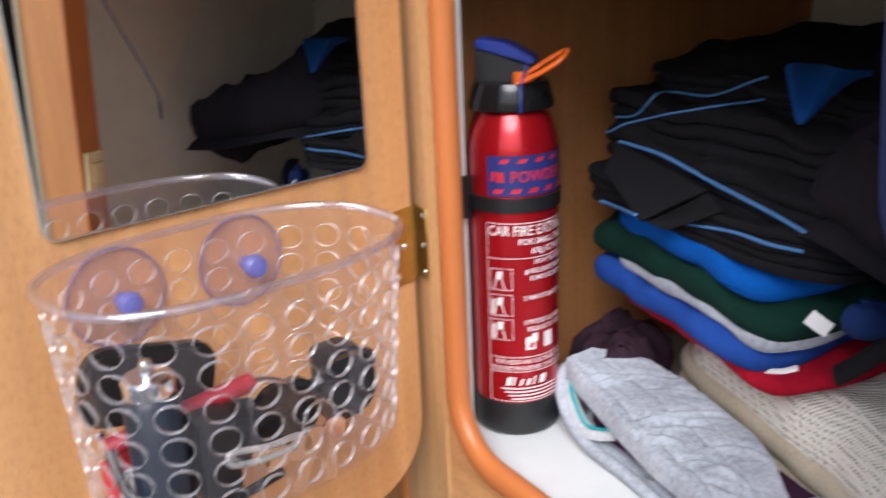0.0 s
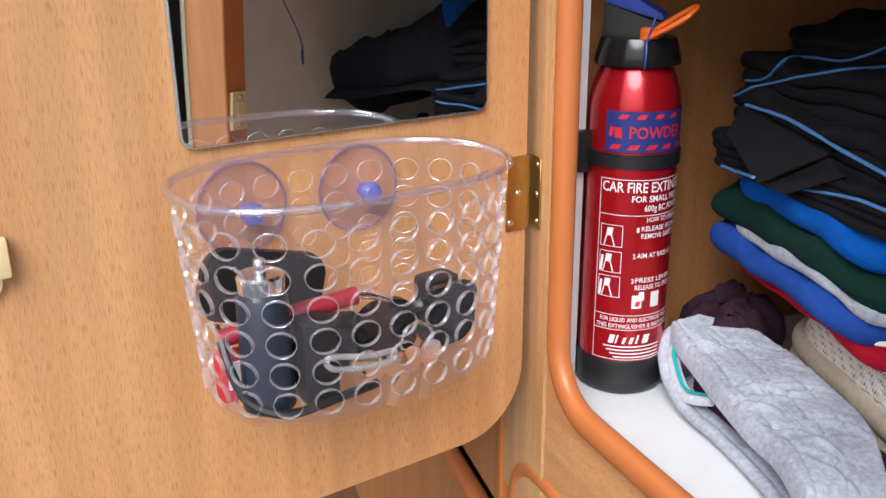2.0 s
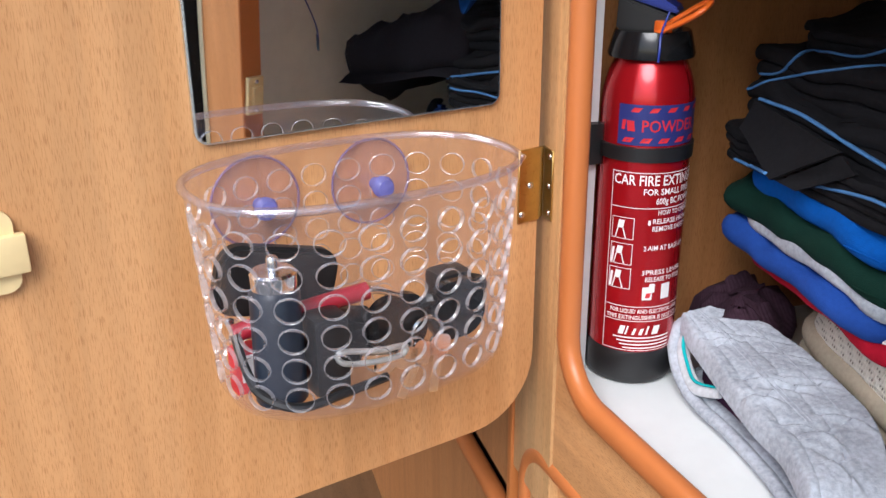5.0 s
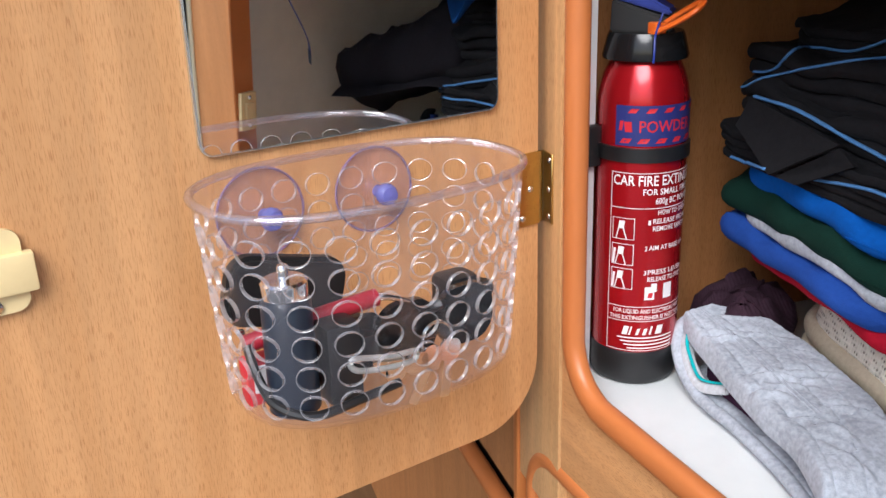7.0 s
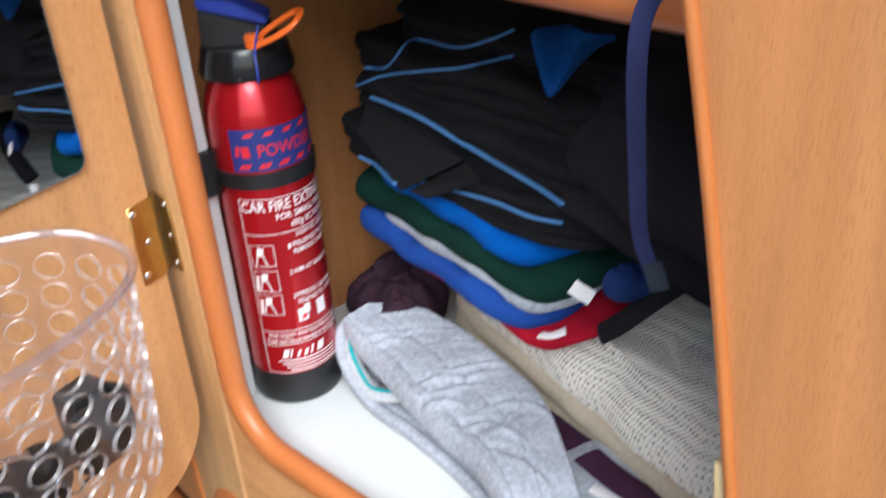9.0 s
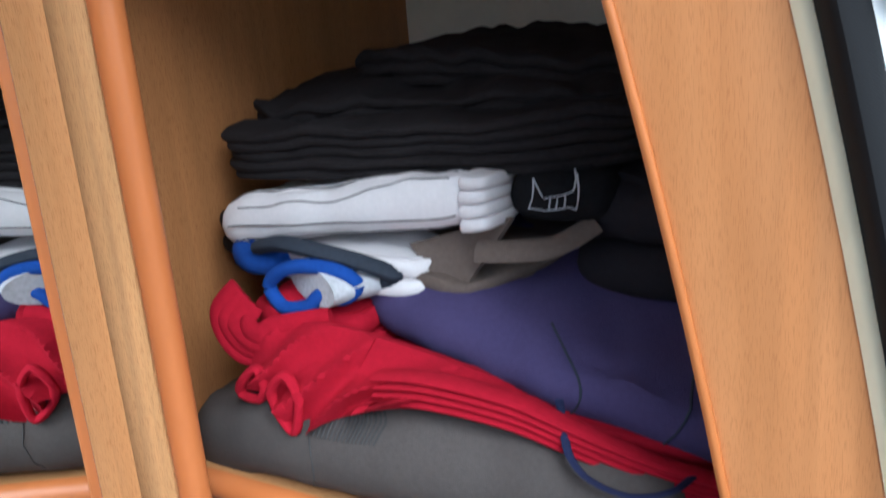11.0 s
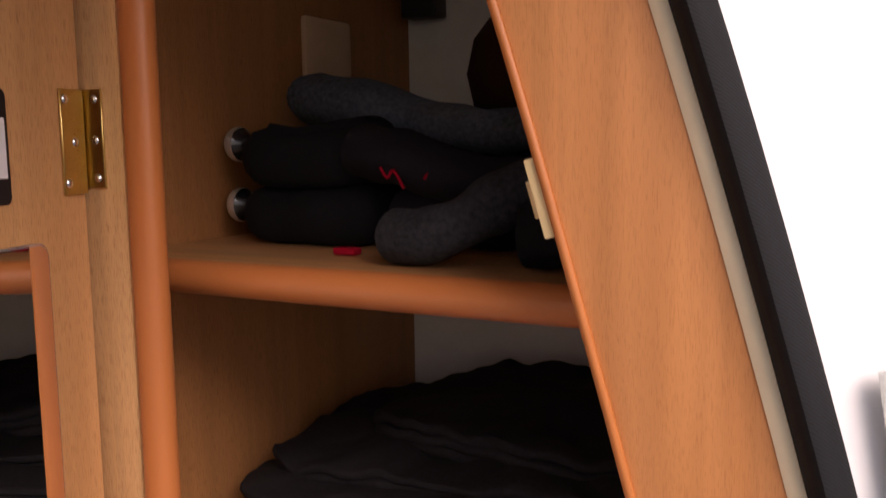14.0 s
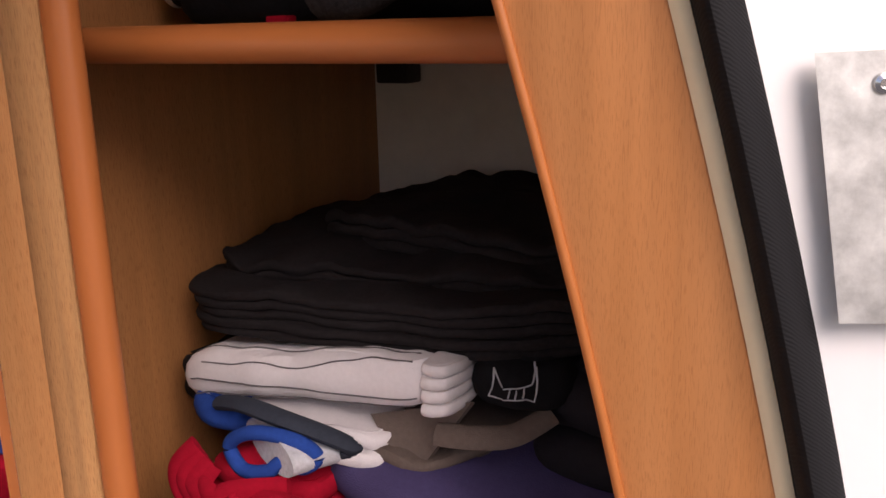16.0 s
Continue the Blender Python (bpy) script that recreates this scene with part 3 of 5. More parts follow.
def print_text(words, start, z, height, width, parent, material, name="text"):
    cu = bpy.data.curves.new(name, "FONT")
    cu.body, cu.size, cu.resolution_u = words, 1.0, 2
    cu.offset = 0.012
    ob = bpy.data.objects.new(name, cu)
    scene.collection.objects.link(ob)
    bpy.context.view_layer.update()
    me = bpy.data.meshes.new_from_object(ob.evaluated_get(bpy.context.evaluated_depsgraph_get()))
    bpy.data.objects.remove(ob)
    xs = [v.co.x for v in me.vertices]
    k = width / (max(xs) - min(xs))
    for v in me.vertices:
        v.co = Vector(((v.co.x - min(xs)) * k, z + v.co.y * height / 0.7, 0))
    wrap(me.vertices, ER + 0.0006, start)
    me.materials.clear()
    me.materials.append(material)
    o = new(name, me)
    o.parent = parent
    return o


def patch(x0, x1, z0, z1, start, parent, material, name, lift=0.0004, slant=0.0):
    bm = bmesh.new()
    n = max(1, int((x1 - x0) / 0.004))
    low = [bm.verts.new((x0 + (x1 - x0) * i / n, z0, 0)) for i in range(n + 1)]
    top = [bm.verts.new((x0 + (x1 - x0) * i / n + slant, z1, 0)) for i in range(n + 1)]
    for i in range(n):
        bm.faces.new((low[i], low[i + 1], top[i + 1], top[i]))
    wrap(bm.verts, ER + lift, start)
    return part(name, bm, material, parent, smooth=False)


ext = empty("fire_extinguisher", pose(EX, EY, 0), label="red metal fire extinguisher with black base standing in the corner", category="fire extinguisher")
part("base", lathe([(0.001, 0.0), (0.034, 0.0), (0.0378, 0.003), (0.0392, 0.008), (0.0392, 0.031), (0.0384, 0.0335), (0.030, 0.0338)], 56), BLACK, ext, "black plastic base ring")
part("bottle", lathe([(0.03, 0.030), (ER, 0.032), (ER, 0.245), (0.0375, 0.255), (0.0358, 0.265), (0.033, 0.274), (0.0300, 0.281), (0.0275, 0.287), (0.0265, 0.292)], 72), RED_PAINT, ext, "red metallic bottle")
part("collar", lathe([(0.020, 0.285), (0.0345, 0.2855), (0.0352, 0.288), (0.0315, 0.303), (0.0300, 0.3065), (0.002, 0.3065)], 56), BLACK_GLOSS, ext, "glossy black collar")
grip_dir = radians(52)
gx = Vector((math.cos(grip_dir), math.sin(grip_dir), 0))
gy = Vector((-gx.y, gx.x, 0))


def prism(outline2, half, bevel=0.002):
    """A block with a side outline (along the lever, up) and a half width."""
    rings = [[tuple(gx * a + gy * s + Vector((0, 0, z))) for a, z in outline2] for s in (-half, half)]
    bm = grid_mesh(rings)
    bmesh.ops.bevel(bm, geom=bm.edges[:], offset=bevel, segments=2, affect="EDGES")
    return bm


part("head", prism([(-0.027, 0.306), (0.022, 0.306), (0.020, 0.318), (0.012, 0.320), (-0.026, 0.333)], 0.017), BLACK, ext, "black plastic head")
part("lever", prism([(-0.027, 0.3335), (0.014, 0.3215), (0.021, 0.3195), (0.021, 0.324), (-0.002, 0.337), (-0.026, 0.341)], 0.0155, 0.0015), BLUE_LEVER, ext, "blue squeeze lever")
pin = Vector((0.022, -0.003, 0.309))
tag_l, tag_w = Vector((0.036, 0.016, 0.021)), Vector((0.46, -0.60, -0.33))
tag_w = (tag_w - tag_l.normalized() * tag_w.dot(tag_l.normalized())).normalized()
part("safety_tag", tube([pin + tag_l * a + tag_w * b for a, b in ((-0.10, 0.0045), (0.2, 0.007), (0.55, 0.0095), (0.88, 0.0085), (1.0, 0.003), (1.0, -0.003), (0.88, -0.0085), (0.55, -0.0095), (0.2, -0.007), (-0.10, -0.0045))], 0.0030, 10, 6, 0.75, True, up=tag_l.cross(tag_w)), ORANGE, ext, "orange safety tag")
bm = box(-0.007, -0.005, -0.005, 0.006, 0.005, 0.006, 0.002)
bmesh.ops.transform(bm, verts=bm.verts[:], matrix=Matrix.Translation(pin))
part("tag_root", bm, ORANGE, ext, "orange root of the tag")
part("tie", tube([pin + Vector(q) for q in ((0.008, 0.000, 0.014), (0.008, -0.003, 0.006), (0.0095, -0.007, -0.004), (0.0125, -0.009, -0.014), (0.0135, -0.010, -0.024))], 0.0009, 6), BLUE_LEVER, ext, "thin blue tie")
part("strap", lathe([(ER + 0.0002, 0.2045), (ER + 0.0022, 0.2050), (ER + 0.0022, 0.2165), (ER + 0.0002, 0.2170)], 56), BLACK, ext, "black rubber strap")
bm = box(-0.007, -0.008, 0.196, 0.007, 0.006, 0.231, 0.002)
bmesh.ops.transform(bm, verts=bm.verts[:], matrix=Matrix.Translation((-0.008, -0.042, 0)))
part("bracket", bm, BLACK, ext, "black mounting bracket")

START = -63
badge = patch(0.0, 0.095, 0.2185, 0.2515, START, ext, PRINT_BLUE, "blue_badge", 0.0004)
for i in range(6):
    patch(0.010 + 0.0145 * i, 0.0165 + 0.0145 * i, 0.2455, 0.2492, START, badge, PRINT_RED, "dash", 0.0007, 0.003)
    patch(0.004 + 0.0145 * i, 0.0115 + 0.0145 * i, 0.2208, 0.2248, START, badge, PRINT_RED, "dash", 0.0007, 0.003)
patch(0.003, 0.006, 0.231, 0.239, START, badge, PRINT_RED, "flame", 0.0007, 0.001)
patch(0.0085, 0.0145, 0.2300, 0.2385, START, badge, PRINT_RED, "flame", 0.0007, -0.001)
print_text("POWDER", START + 30, 0.2300, 0.0095, 0.050, ext, PRINT_RED, "badge_text")
for z0, z1 in ((0.0350, 0.0356), (0.0630, 0.0636), (0.0765, 0.0771), (0.1655, 0.1661), (0.1955, 0.1961)):
    patch(-0.002, 0.095, z0, z1, START, ext, PRINT_WHITE, "rule", 0.0005)
patch(-0.0020, -0.0014, 0.0350, 0.1960, START, ext, PRINT_WHITE, "rule", 0.0005)
print_text("CAR FIRE EXTINGUISHER", START, 0.1855, 0.0085, 0.104, ext, PRINT_WHITE)
print_text("FOR SMALL FIRES", START + 38, 0.1775, 0.0052, 0.050, ext, PRINT_WHITE)
print_text("600g BC POWDER", START + 54, 0.1695, 0.0052, 0.046, ext, PRINT_WHITE)
print_text("HOW TO OPERATE", START + 58, 0.1600, 0.0042, 0.040, ext, PRINT_WHITE)
for words, z in (("RELEASE FROM", 0.1525), ("REMOVE SAFETY", 0.1460), ("AIM AT BASE OF", 0.1290), ("PRESS LEVER", 0.1070), ("RELEASE TO STOP", 0.1005)):
    print_text(words, START + 52 - (4 if z < 0.13 else 0), z, 0.0042, 0.038, ext, PRINT_WHITE)
for k, z in enumerate((0.1515, 0.1285, 0.1065)):
    print_text("123"[k], START + 46 - (3 if k else 0), z, 0.0042, 0.0022, ext, PRINT_WHITE)
    for q in ((0.0, 0.0005, -0.0135, 0.0055), (0.0185, 0.0190, -0.0135, 0.0055), (0.0, 0.019, 0.0050, 0.0055), (0.0, 0.019, -0.0135, -0.0130)):
        patch(q[0] + 0.0005, q[1] + 0.0005, z + q[2], z + q[3], START, ext, PRINT_WHITE, "pictogram_frame", 0.0006)
    patch(0.0055, 0.0105, z - 0.004, z + 0.0030, START, ext, PRINT_WHITE, "pictogram", 0.0006, 0.001)
    patch(0.0035, 0.0045, z - 0.0128, z - 0.004, START, ext, PRINT_WHITE, "pictogram", 0.0006, 0.002)
    patch(0.0125, 0.0135, z - 0.0128, z - 0.003, START, ext, PRINT_WHITE, "pictogram", 0.0006, -0.003)
    if k:
        patch(0.0008, 0.0030, z - 0.0125, z + 0.001, START, ext, PRINT_WHITE, "pictogram", 0.0006, 0.0012)
patch(0.030, 0.0385, 0.0835, 0.0955, START, ext, PRINT_WHITE, "symbol", 0.0006)
patch(0.0355, 0.0405, 0.0905, 0.0985, START, ext, PRINT_WHITE, "symbol", 0.0007)
patch(0.0325, 0.0365, 0.0855, 0.0900, START, ext, PRINT_RED, "symbol", 0.0009, 0.001)
print_text("B", START + 54.5, 0.0925, 0.0045, 0.0030, ext, PRINT_RED)
patch(0.047, 0.056, 0.0835, 0.0975, START, ext, PRINT_WHITE, "symbol", 0.0006)
print_text("FOR LIQUID AND ELECTRICAL FIRES", START + 6, 0.0710, 0.0038, 0.066, ext, PRINT_WHITE)
print_text("THIS EXTINGUISHER IS NOT FOR", START + 1, 0.0650, 0.0038, 0.070, ext, PRINT_WHITE)
for i, w in enumerate((0.0055, 0.0018, 0.0028, 0.0036, 0.0022, 0.0075)):
    patch(0.0120 + 0.0058 * i, 0.0120 + 0.0058 * i + w * 0.8, 0.0505, 0.0585 - (0.002 if i in (2, 3) else 0), START, ext, PRINT_WHITE, "brand_mark", 0.0006, 0.002)
for i in range(4):
    patch(0.008 + 0.003 * i, 0.060, 0.0470 - 0.0033 * i, 0.0482 - 0.0033 * i, START, ext, PRINT_WHITE, "small_print", 0.0006)

# ---- clothes on the locker floor ----
GREY_MARL = cloth("grey_marl", (0.38, 0.405, 0.455), marl=0.28)
BEIGE_CLOTH = cloth("beige_hem", (0.42, 0.36, 0.27))
TEAL = cloth("teal_trim", (0.02, 0.36, 0.38))
PLUM = cloth("plum_fleece", (0.045, 0.016, 0.04))
PLUM_SOCK = cloth("plum_striped", (0.034, 0.016, 0.026), weave=160, kind="rib", marl=0.3)
WHITE_CLOTH = cloth("white_cloth", (0.76, 0.73, 0.74), marl=0.04)
ROYAL = cloth("royal_blue", (0.018, 0.062, 0.29))
BRIGHT_BLUE = cloth("bright_blue", (0.006, 0.085, 0.38))
GREEN = cloth("bottle_green", (0.005, 0.026, 0.018))
RED_CLOTH = cloth("red_cloth", (0.34, 0.005, 0.020))
BLACK_CLOTH = cloth("black_cloth", (0.0095, 0.0092, 0.0108), marl=0.25)
CHARCOAL = cloth("charcoal_cloth", (0.014, 0.0125, 0.016), marl=0.2)
PIPING = cloth("light_blue_piping", (0.085, 0.21, 0.45))
NAVY_SPOT = cloth("navy_spotted", (0.010, 0.013, 0.026), marl=0.4)
NAVY_STRAP = cloth("navy_webbing", (0.030, 0.036, 0.105))
PURPLE_NAVY = cloth("purple_navy", (0.062, 0.050, 0.128), marl=0.08)
MID_GREY = cloth("mid_grey_jersey", (0.078, 0.068, 0.064), marl=0.1)
TAUPE = cloth("taupe_cloth", (0.135, 0.105, 0.090))
SLATE = cloth("slate_cloth", (0.035, 0.042, 0.058))
LIGHT_MARL = cloth("light_marl", (0.50, 0.51, 0.54), marl=0.2)
SOCK_GREY = cloth("sock_grey", (0.030, 0.030, 0.034), weave=420, marl=0.5, relief=0.8)
SOCK_BLUE = cloth("sock_blue_grey", (0.075, 0.085, 0.10), weave=420, marl=0.5, relief=0.8)

# cream knitted jumper under the pile
knit_drape = lambda x, y: 0.030 * max(0, min(1, (y - 0.10) / 0.16)) - 0.02 * max(0, x - 0.30)
jumper = empty("knitted_jumper", pose(0, 0, 0), label="folded cream open-knit jumper with a beige hem under the clothes pile", category="jumper")
part("knit", folded([(0.05, 0.205), (0.20, 0.180), (0.34, 0.150), (0.425, 0.155), (0.45, 0.44), (0.06, 0.44)], 0.022, 0.052, 1, 3, 0.006, knit_drape, 0.012), KNIT, jumper, "cream open knit")
part("hem", folded([(0.035, 0.205), (0.19, 0.174), (0.34, 0.142), (0.43, 0.148), (0.45, 0.43), (0.05, 0.43)], 0.004, 0.042, 2, 4, 0.004, knit_drape, 0.0), BEIGE_CLOTH, jumper, "beige ribbed hem")

# grey trousers folded in front
tr = empty("grey_trousers", pose(0, 0, 0), label="folded grey marl jogging trousers with plum lining and teal seam", category="trousers")
TROUSER_NEAR = [(0.020, 0.117), (0.045, 0.111), (0.083, 0.105), (0.120, 0.099), (0.172, 0.091), (0.212, 0.088), (0.262, 0.069)]
TROUSER_FAR = [(0.026, 0.138), (0.046, 0.170), (0.090, 0.182), (0.130, 0.181), (0.170, 0.176), (0.215, 0.163), (0.287, 0.115)]


def flat_leg(near, far, z_near, z_far, thick, seed, creases=0, fuzz=0.0006, lift=0.0, n=190, m=48):
    """A flattened trouser leg between two edge lines, with rolled woolly edges and short slanting creases."""
    rnd = random.Random(seed)
    a, b = spline([(*q, 0) for q in near], 30), spline([(*q, 0) for q in far], 30)
    marks = [(rnd.uniform(0.06, 0.94), rnd.uniform(0.15, 0.85), rnd.uniform(0.8, 1.9), rnd.uniform(0.14, 0.30), rnd.uniform(0.4, 1.1)) for _ in range(creases)]
    rings = []
    for i in range(n + 1):
        s = i / n
        p, q = a[int(s * (len(a) - 1))], b[int(s * (len(b) - 1))]
        end = min(1.0, (s / 0.035) ** 0.5, ((1 - s) / 0.05) ** 0.5)
        row = []
        for k in range(m + 1):
            v = k / m
            roll = min(1.0, math.sin(math.pi * min(0.5, v / 0.12)), math.sin(math.pi * min(0.5, (1 - v) / 0.12)))
            c = p.lerp(q, v)
            h = thick * (0.35 + 0.65 * roll) * (0.3 + 0.7 * end)
            h += 0.0022 * wob(c.x, c.y, 0, seed, 30) * roll + fuzz * wob(c.x, c.y, 1, seed, 420)
            for cs, cv, slope, size, deep in marks:
                along = (v - cv) / size
                if abs(along) < 1:
                    off = (s - cs - slope * 0.16 * (v - cv) - 0.012 * along * along) / 0.012
                    h += (1 - along * along) * deep * (-0.0062 * math.exp(-off * off) + 0.0034 * math.exp(-((off - 1.9) / 1.3) ** 2))
            h -= 0.0012 * math.exp(-((v - 0.17) / 0.022) ** 2) + 0.0012 * math.exp(-((v - 0.52) / 0.02) ** 2)
            row.append(Vector((c.x, c.y, z_near + (z_far - z_near) * v + h + lift * (1 - s) ** 2)))
        under = [Vector((w.x, w.y, z_near + (z_far - z_near) * k / m + 0.003 * (1 - end) + lift * (1 - s) ** 2)) for k, w in enumerate(row)]
        rings.append(row + [w for w in under[::-1]])
    return grid_mesh(rings)


LEG_LOW = [(0.030, 0.120), (0.046, 0.110), (0.078, 0.104), (0.130, 0.1045), (0.190, 0.0985), (0.236, 0.088), (0.300, 0.086)]
part("lower_fold", flat_leg(LEG_LOW, [(x + 0.01, 0.186 - 0.1 * max(0, x - 0.15)) for x, y in LEG_LOW], 0.001, 0.004, 0.013, 11, 8), GREY_MARL, tr)
part("lining", flat_leg([(x + 0.012, y + 0.012) for x, y in LEG_LOW], [(x + 0.02, 0.181 - 0.1 * max(0, x - 0.15)) for x, y in LEG_LOW], 0.013, 0.016, 0.022, 12, 0, 0.0012), PLUM, tr, "plum fleece lining")
upper_fold = part("upper_fold", flat_leg(TROUSER_NEAR, TROUSER_FAR, 0.034, 0.040, 0.0175, 13, 17, 0.0008, 0.014), GREY_MARL, tr)
part("turned_edge", tube([(0.025, 0.124, 0.058), (0.018, 0.118, 0.050), (0.022, 0.112, 0.036), (0.040, 0.106, 0.022), (0.066, 0.102, 0.013), (0.092, 0.101, 0.010), (0.130, 0.1025, 0.009), (0.190, 0.0975, 0.009), (0.236, 0.087, 0.009)], 0.0058, 12, 8, 0.9), GREY_MARL, tr, "thick turned edge")
part("inner_band", tube([(0.028, 0.1235, 0.050), (0.032, 0.1155, 0.038), (0.050, 0.1085, 0.0265), (0.072, 0.1045, 0.0205), (0.086, 0.1050, 0.0235), (0.104, 0.109, 0.031)], 0.0056, 10, 8, 0.5, up=(0.3, -0.6, 0.7)), LIGHT_MARL, tr, "pale inner waistband")
part("teal_seam", tube([(0.030, 0.1190, 0.054), (0.038, 0.1115, 0.0425), (0.054, 0.1065, 0.0335), (0.070, 0.1035, 0.0265), (0.084, 0.1040, 0.0285), (0.102, 0.107, 0.035)], 0.0016, 8, 8, 0.7), TEAL, tr, "teal seam tape")
for v in (0.16, 0.20, 0.52):
    pts = [Vector((*p, 0.075)).lerp(Vector((*q, 0.080)), v) for p, q in zip(TROUSER_NEAR, TROUSER_FAR)][0:6]
    part("seam", laid((upper_fold,), pts, 0.0007, 0.0002, 8), GREY_MARL, tr)
far_leg = part("far_leg", folded([(0.235, 0.120), (0.28, 0.086), (0.37, 0.085), (0.40, 0.14), (0.37, 0.175), (0.25, 0.178)], 0.022, 0.020, 1, 15, 0.004, None, 0.002), GREY_MARL, tr)
part("plum_panel", laid((far_leg,), [(0.262, 0.150, 0.043), (0.29, 0.146, 0.043), (0.32, 0.146, 0.042), (0.345, 0.148, 0.040)], 0.011, 0.0006, 4, 0.12), PLUM, tr, "plum side panel")
part("white_stripe", laid((far_leg,), [(0.285, 0.128, 0.043), (0.31, 0.130, 0.043), (0.34, 0.134, 0.042), (0.36, 0.138, 0.040)], 0.0045, 0.001, 4, 0.2), WHITE_CLOTH, tr, "white side stripe")
spotted = thing("spotted_top", folded([(0.318, 0.084), (0.355, 0.066), (0.41, 0.072), (0.43, 0.13), (0.36, 0.138), (0.325, 0.118)], 0.024, 0.032, 1, 17, 0.008, None, 0.010), NAVY_SPOT, "crumpled dark navy top with tiny pale specks", "top")
speck_bm, spot_rnd = bmesh.new(), random.Random(5)
for v in spot_rnd.sample([v for v in spotted.data.vertices if v.normal.z > 0.05], 70):
    bmesh.ops.create_icosphere(speck_bm, subdivisions=1, radius=0.0007, matrix=Matrix.Translation(v.co + v.normal * 0.0003))
tagged(part("specks", speck_bm, WHITE_CLOTH, spotted, "tiny pale specks"), kind="stuff")

sock = empty("plum_sock", pose(0, 0, 0), label="dark plum striped sock bundle beside the pile", category="sock")
part("foot", folded([(-0.040, 0.156), (0.005, 0.140), (0.046, 0.152), (0.058, 0.195), (0.03, 0.24), (-0.045, 0.235)], 0.002, 0.070, 1, 19, 0.014, None, 0.004, 0.01, ridges=0.010, ridge_dir=0.3), PLUM_SOCK, sock)
part("cuff", folded([(0.022, 0.146), (0.046, 0.140), (0.060, 0.158), (0.056, 0.180), (0.030, 0.176)], 0.030, 0.048, 1, 20, 0.008, None, 0.003, 0.006, ridges=0.006, ridge_dir=1.2), PLUM_SOCK, sock, "turned ribbed cuff")

sag = lambda x, y: 0.012 * max(0.0, min(1.0, (y - 0.16) / 0.2)) + 0.010 * max(0, 0.10 - x) - 0.012 * math.exp(-((x - 0.21) / 0.045) ** 2 - ((y - 0.15) / 0.07) ** 2)


def pile(x0, x1, back=0.40, front=0.150, corner=0.142, side=0.05):
    """Footprint of one folded top in the pile: the near corner juts forward."""
    return [(x0, front + 0.012), (x0 + 0.08, front + 0.004), (x1 - 0.02, corner), (x1 + side * 0.5, front + 0.05), (x1 + side, back - 0.08), (x1 + side, back), (x0, back)]


thing("red_tshirt", folded(pile(0.010, 0.231, 0.40, 0.158, 0.152, 0.030), 0.108, 0.012, 1, 21, 0.007, sag), RED_CLOTH, "folded red t-shirt low in the clothes pile", "t-shirt")
blue = empty("blue_sweatshirt", pose(0, 0, 0), label="royal blue and grey marl sweatshirt folded in the pile", category="sweatshirt")
part("body", folded(pile(-0.020, 0.214, 0.40, 0.150, 0.143, 0.012), 0.121, 0.024, 1, 22, 0.008, sag), ROYAL, blue)
part("grey_side", folded(pile(0.012, 0.222, 0.40, 0.152, 0.147, 0.022), 0.142, 0.016, 1, 23, 0.008, sag), GREY_MARL, blue, "grey marl panel")
part("care_label", tube([(0.222, 0.146, 0.128), (0.231, 0.148, 0.131), (0.238, 0.154, 0.135)], 0.0045, 8, 4, 0.3), WHITE_CLOTH, blue, "small white label")
green = thing("green_top", folded(pile(-0.022, 0.228, 0.40, 0.149, 0.144, 0.036), 0.151, 0.026, 1, 24, 0.009, sag), GREEN, "bottle green top folded in the pile", "top")
part("hem_seam", laid((green,), [(-0.005, 0.15, 0.160), (0.04, 0.147, 0.158), (0.09, 0.146, 0.156), (0.15, 0.145, 0.153), (0.205, 0.145, 0.155), (0.235, 0.146, 0.160)], 0.0007, 0.0003), GREEN, green)
thing("white_tag", tube([(0.246, 0.150, 0.176), (0.252, 0.153, 0.172), (0.257, 0.157, 0.168)], 0.0052, 10, 5, 0.16, up=(0.3, -0.8, 0.5)), WHITE_CLOTH, "small white cloth label on the pile", "label")
thing("black_shirt", tube([(0.254, 0.172, 0.131), (0.266, 0.176, 0.143), (0.280, 0.183, 0.160), (0.292, 0.196, 0.174), (0.300, 0.215, 0.182)], 0.0085, 10, 6, 0.45, up=(0, -0.6, 0.8)), BLACK_CLOTH, "black cotton shirt folded low in the pile", "shirt")
thing("navy_tab", folded([(0.250, 0.168), (0.270, 0.166), (0.292, 0.200), (0.268, 0.210)], 0.160, 0.022, 1, 26, 0.003), cloth("navy_tab_cloth", (0.012, 0.028, 0.11)), "dark blue corner of a folded top", "top")
bright = thing("bright_blue_top", folded(pile(0.005, 0.210, 0.39, 0.150, 0.142, 0.034), 0.176, 0.024, 1, 27, 0.009, sag), BRIGHT_BLUE, "bright blue top folded in the pile", "top")
part("hem_seam", laid((bright,), [(0.02, 0.15, 0.184), (0.06, 0.147, 0.182), (0.11, 0.146, 0.180), (0.16, 0.145, 0.178), (0.205, 0.145, 0.180)], 0.0007, 0.0003), BRIGHT_BLUE, bright)

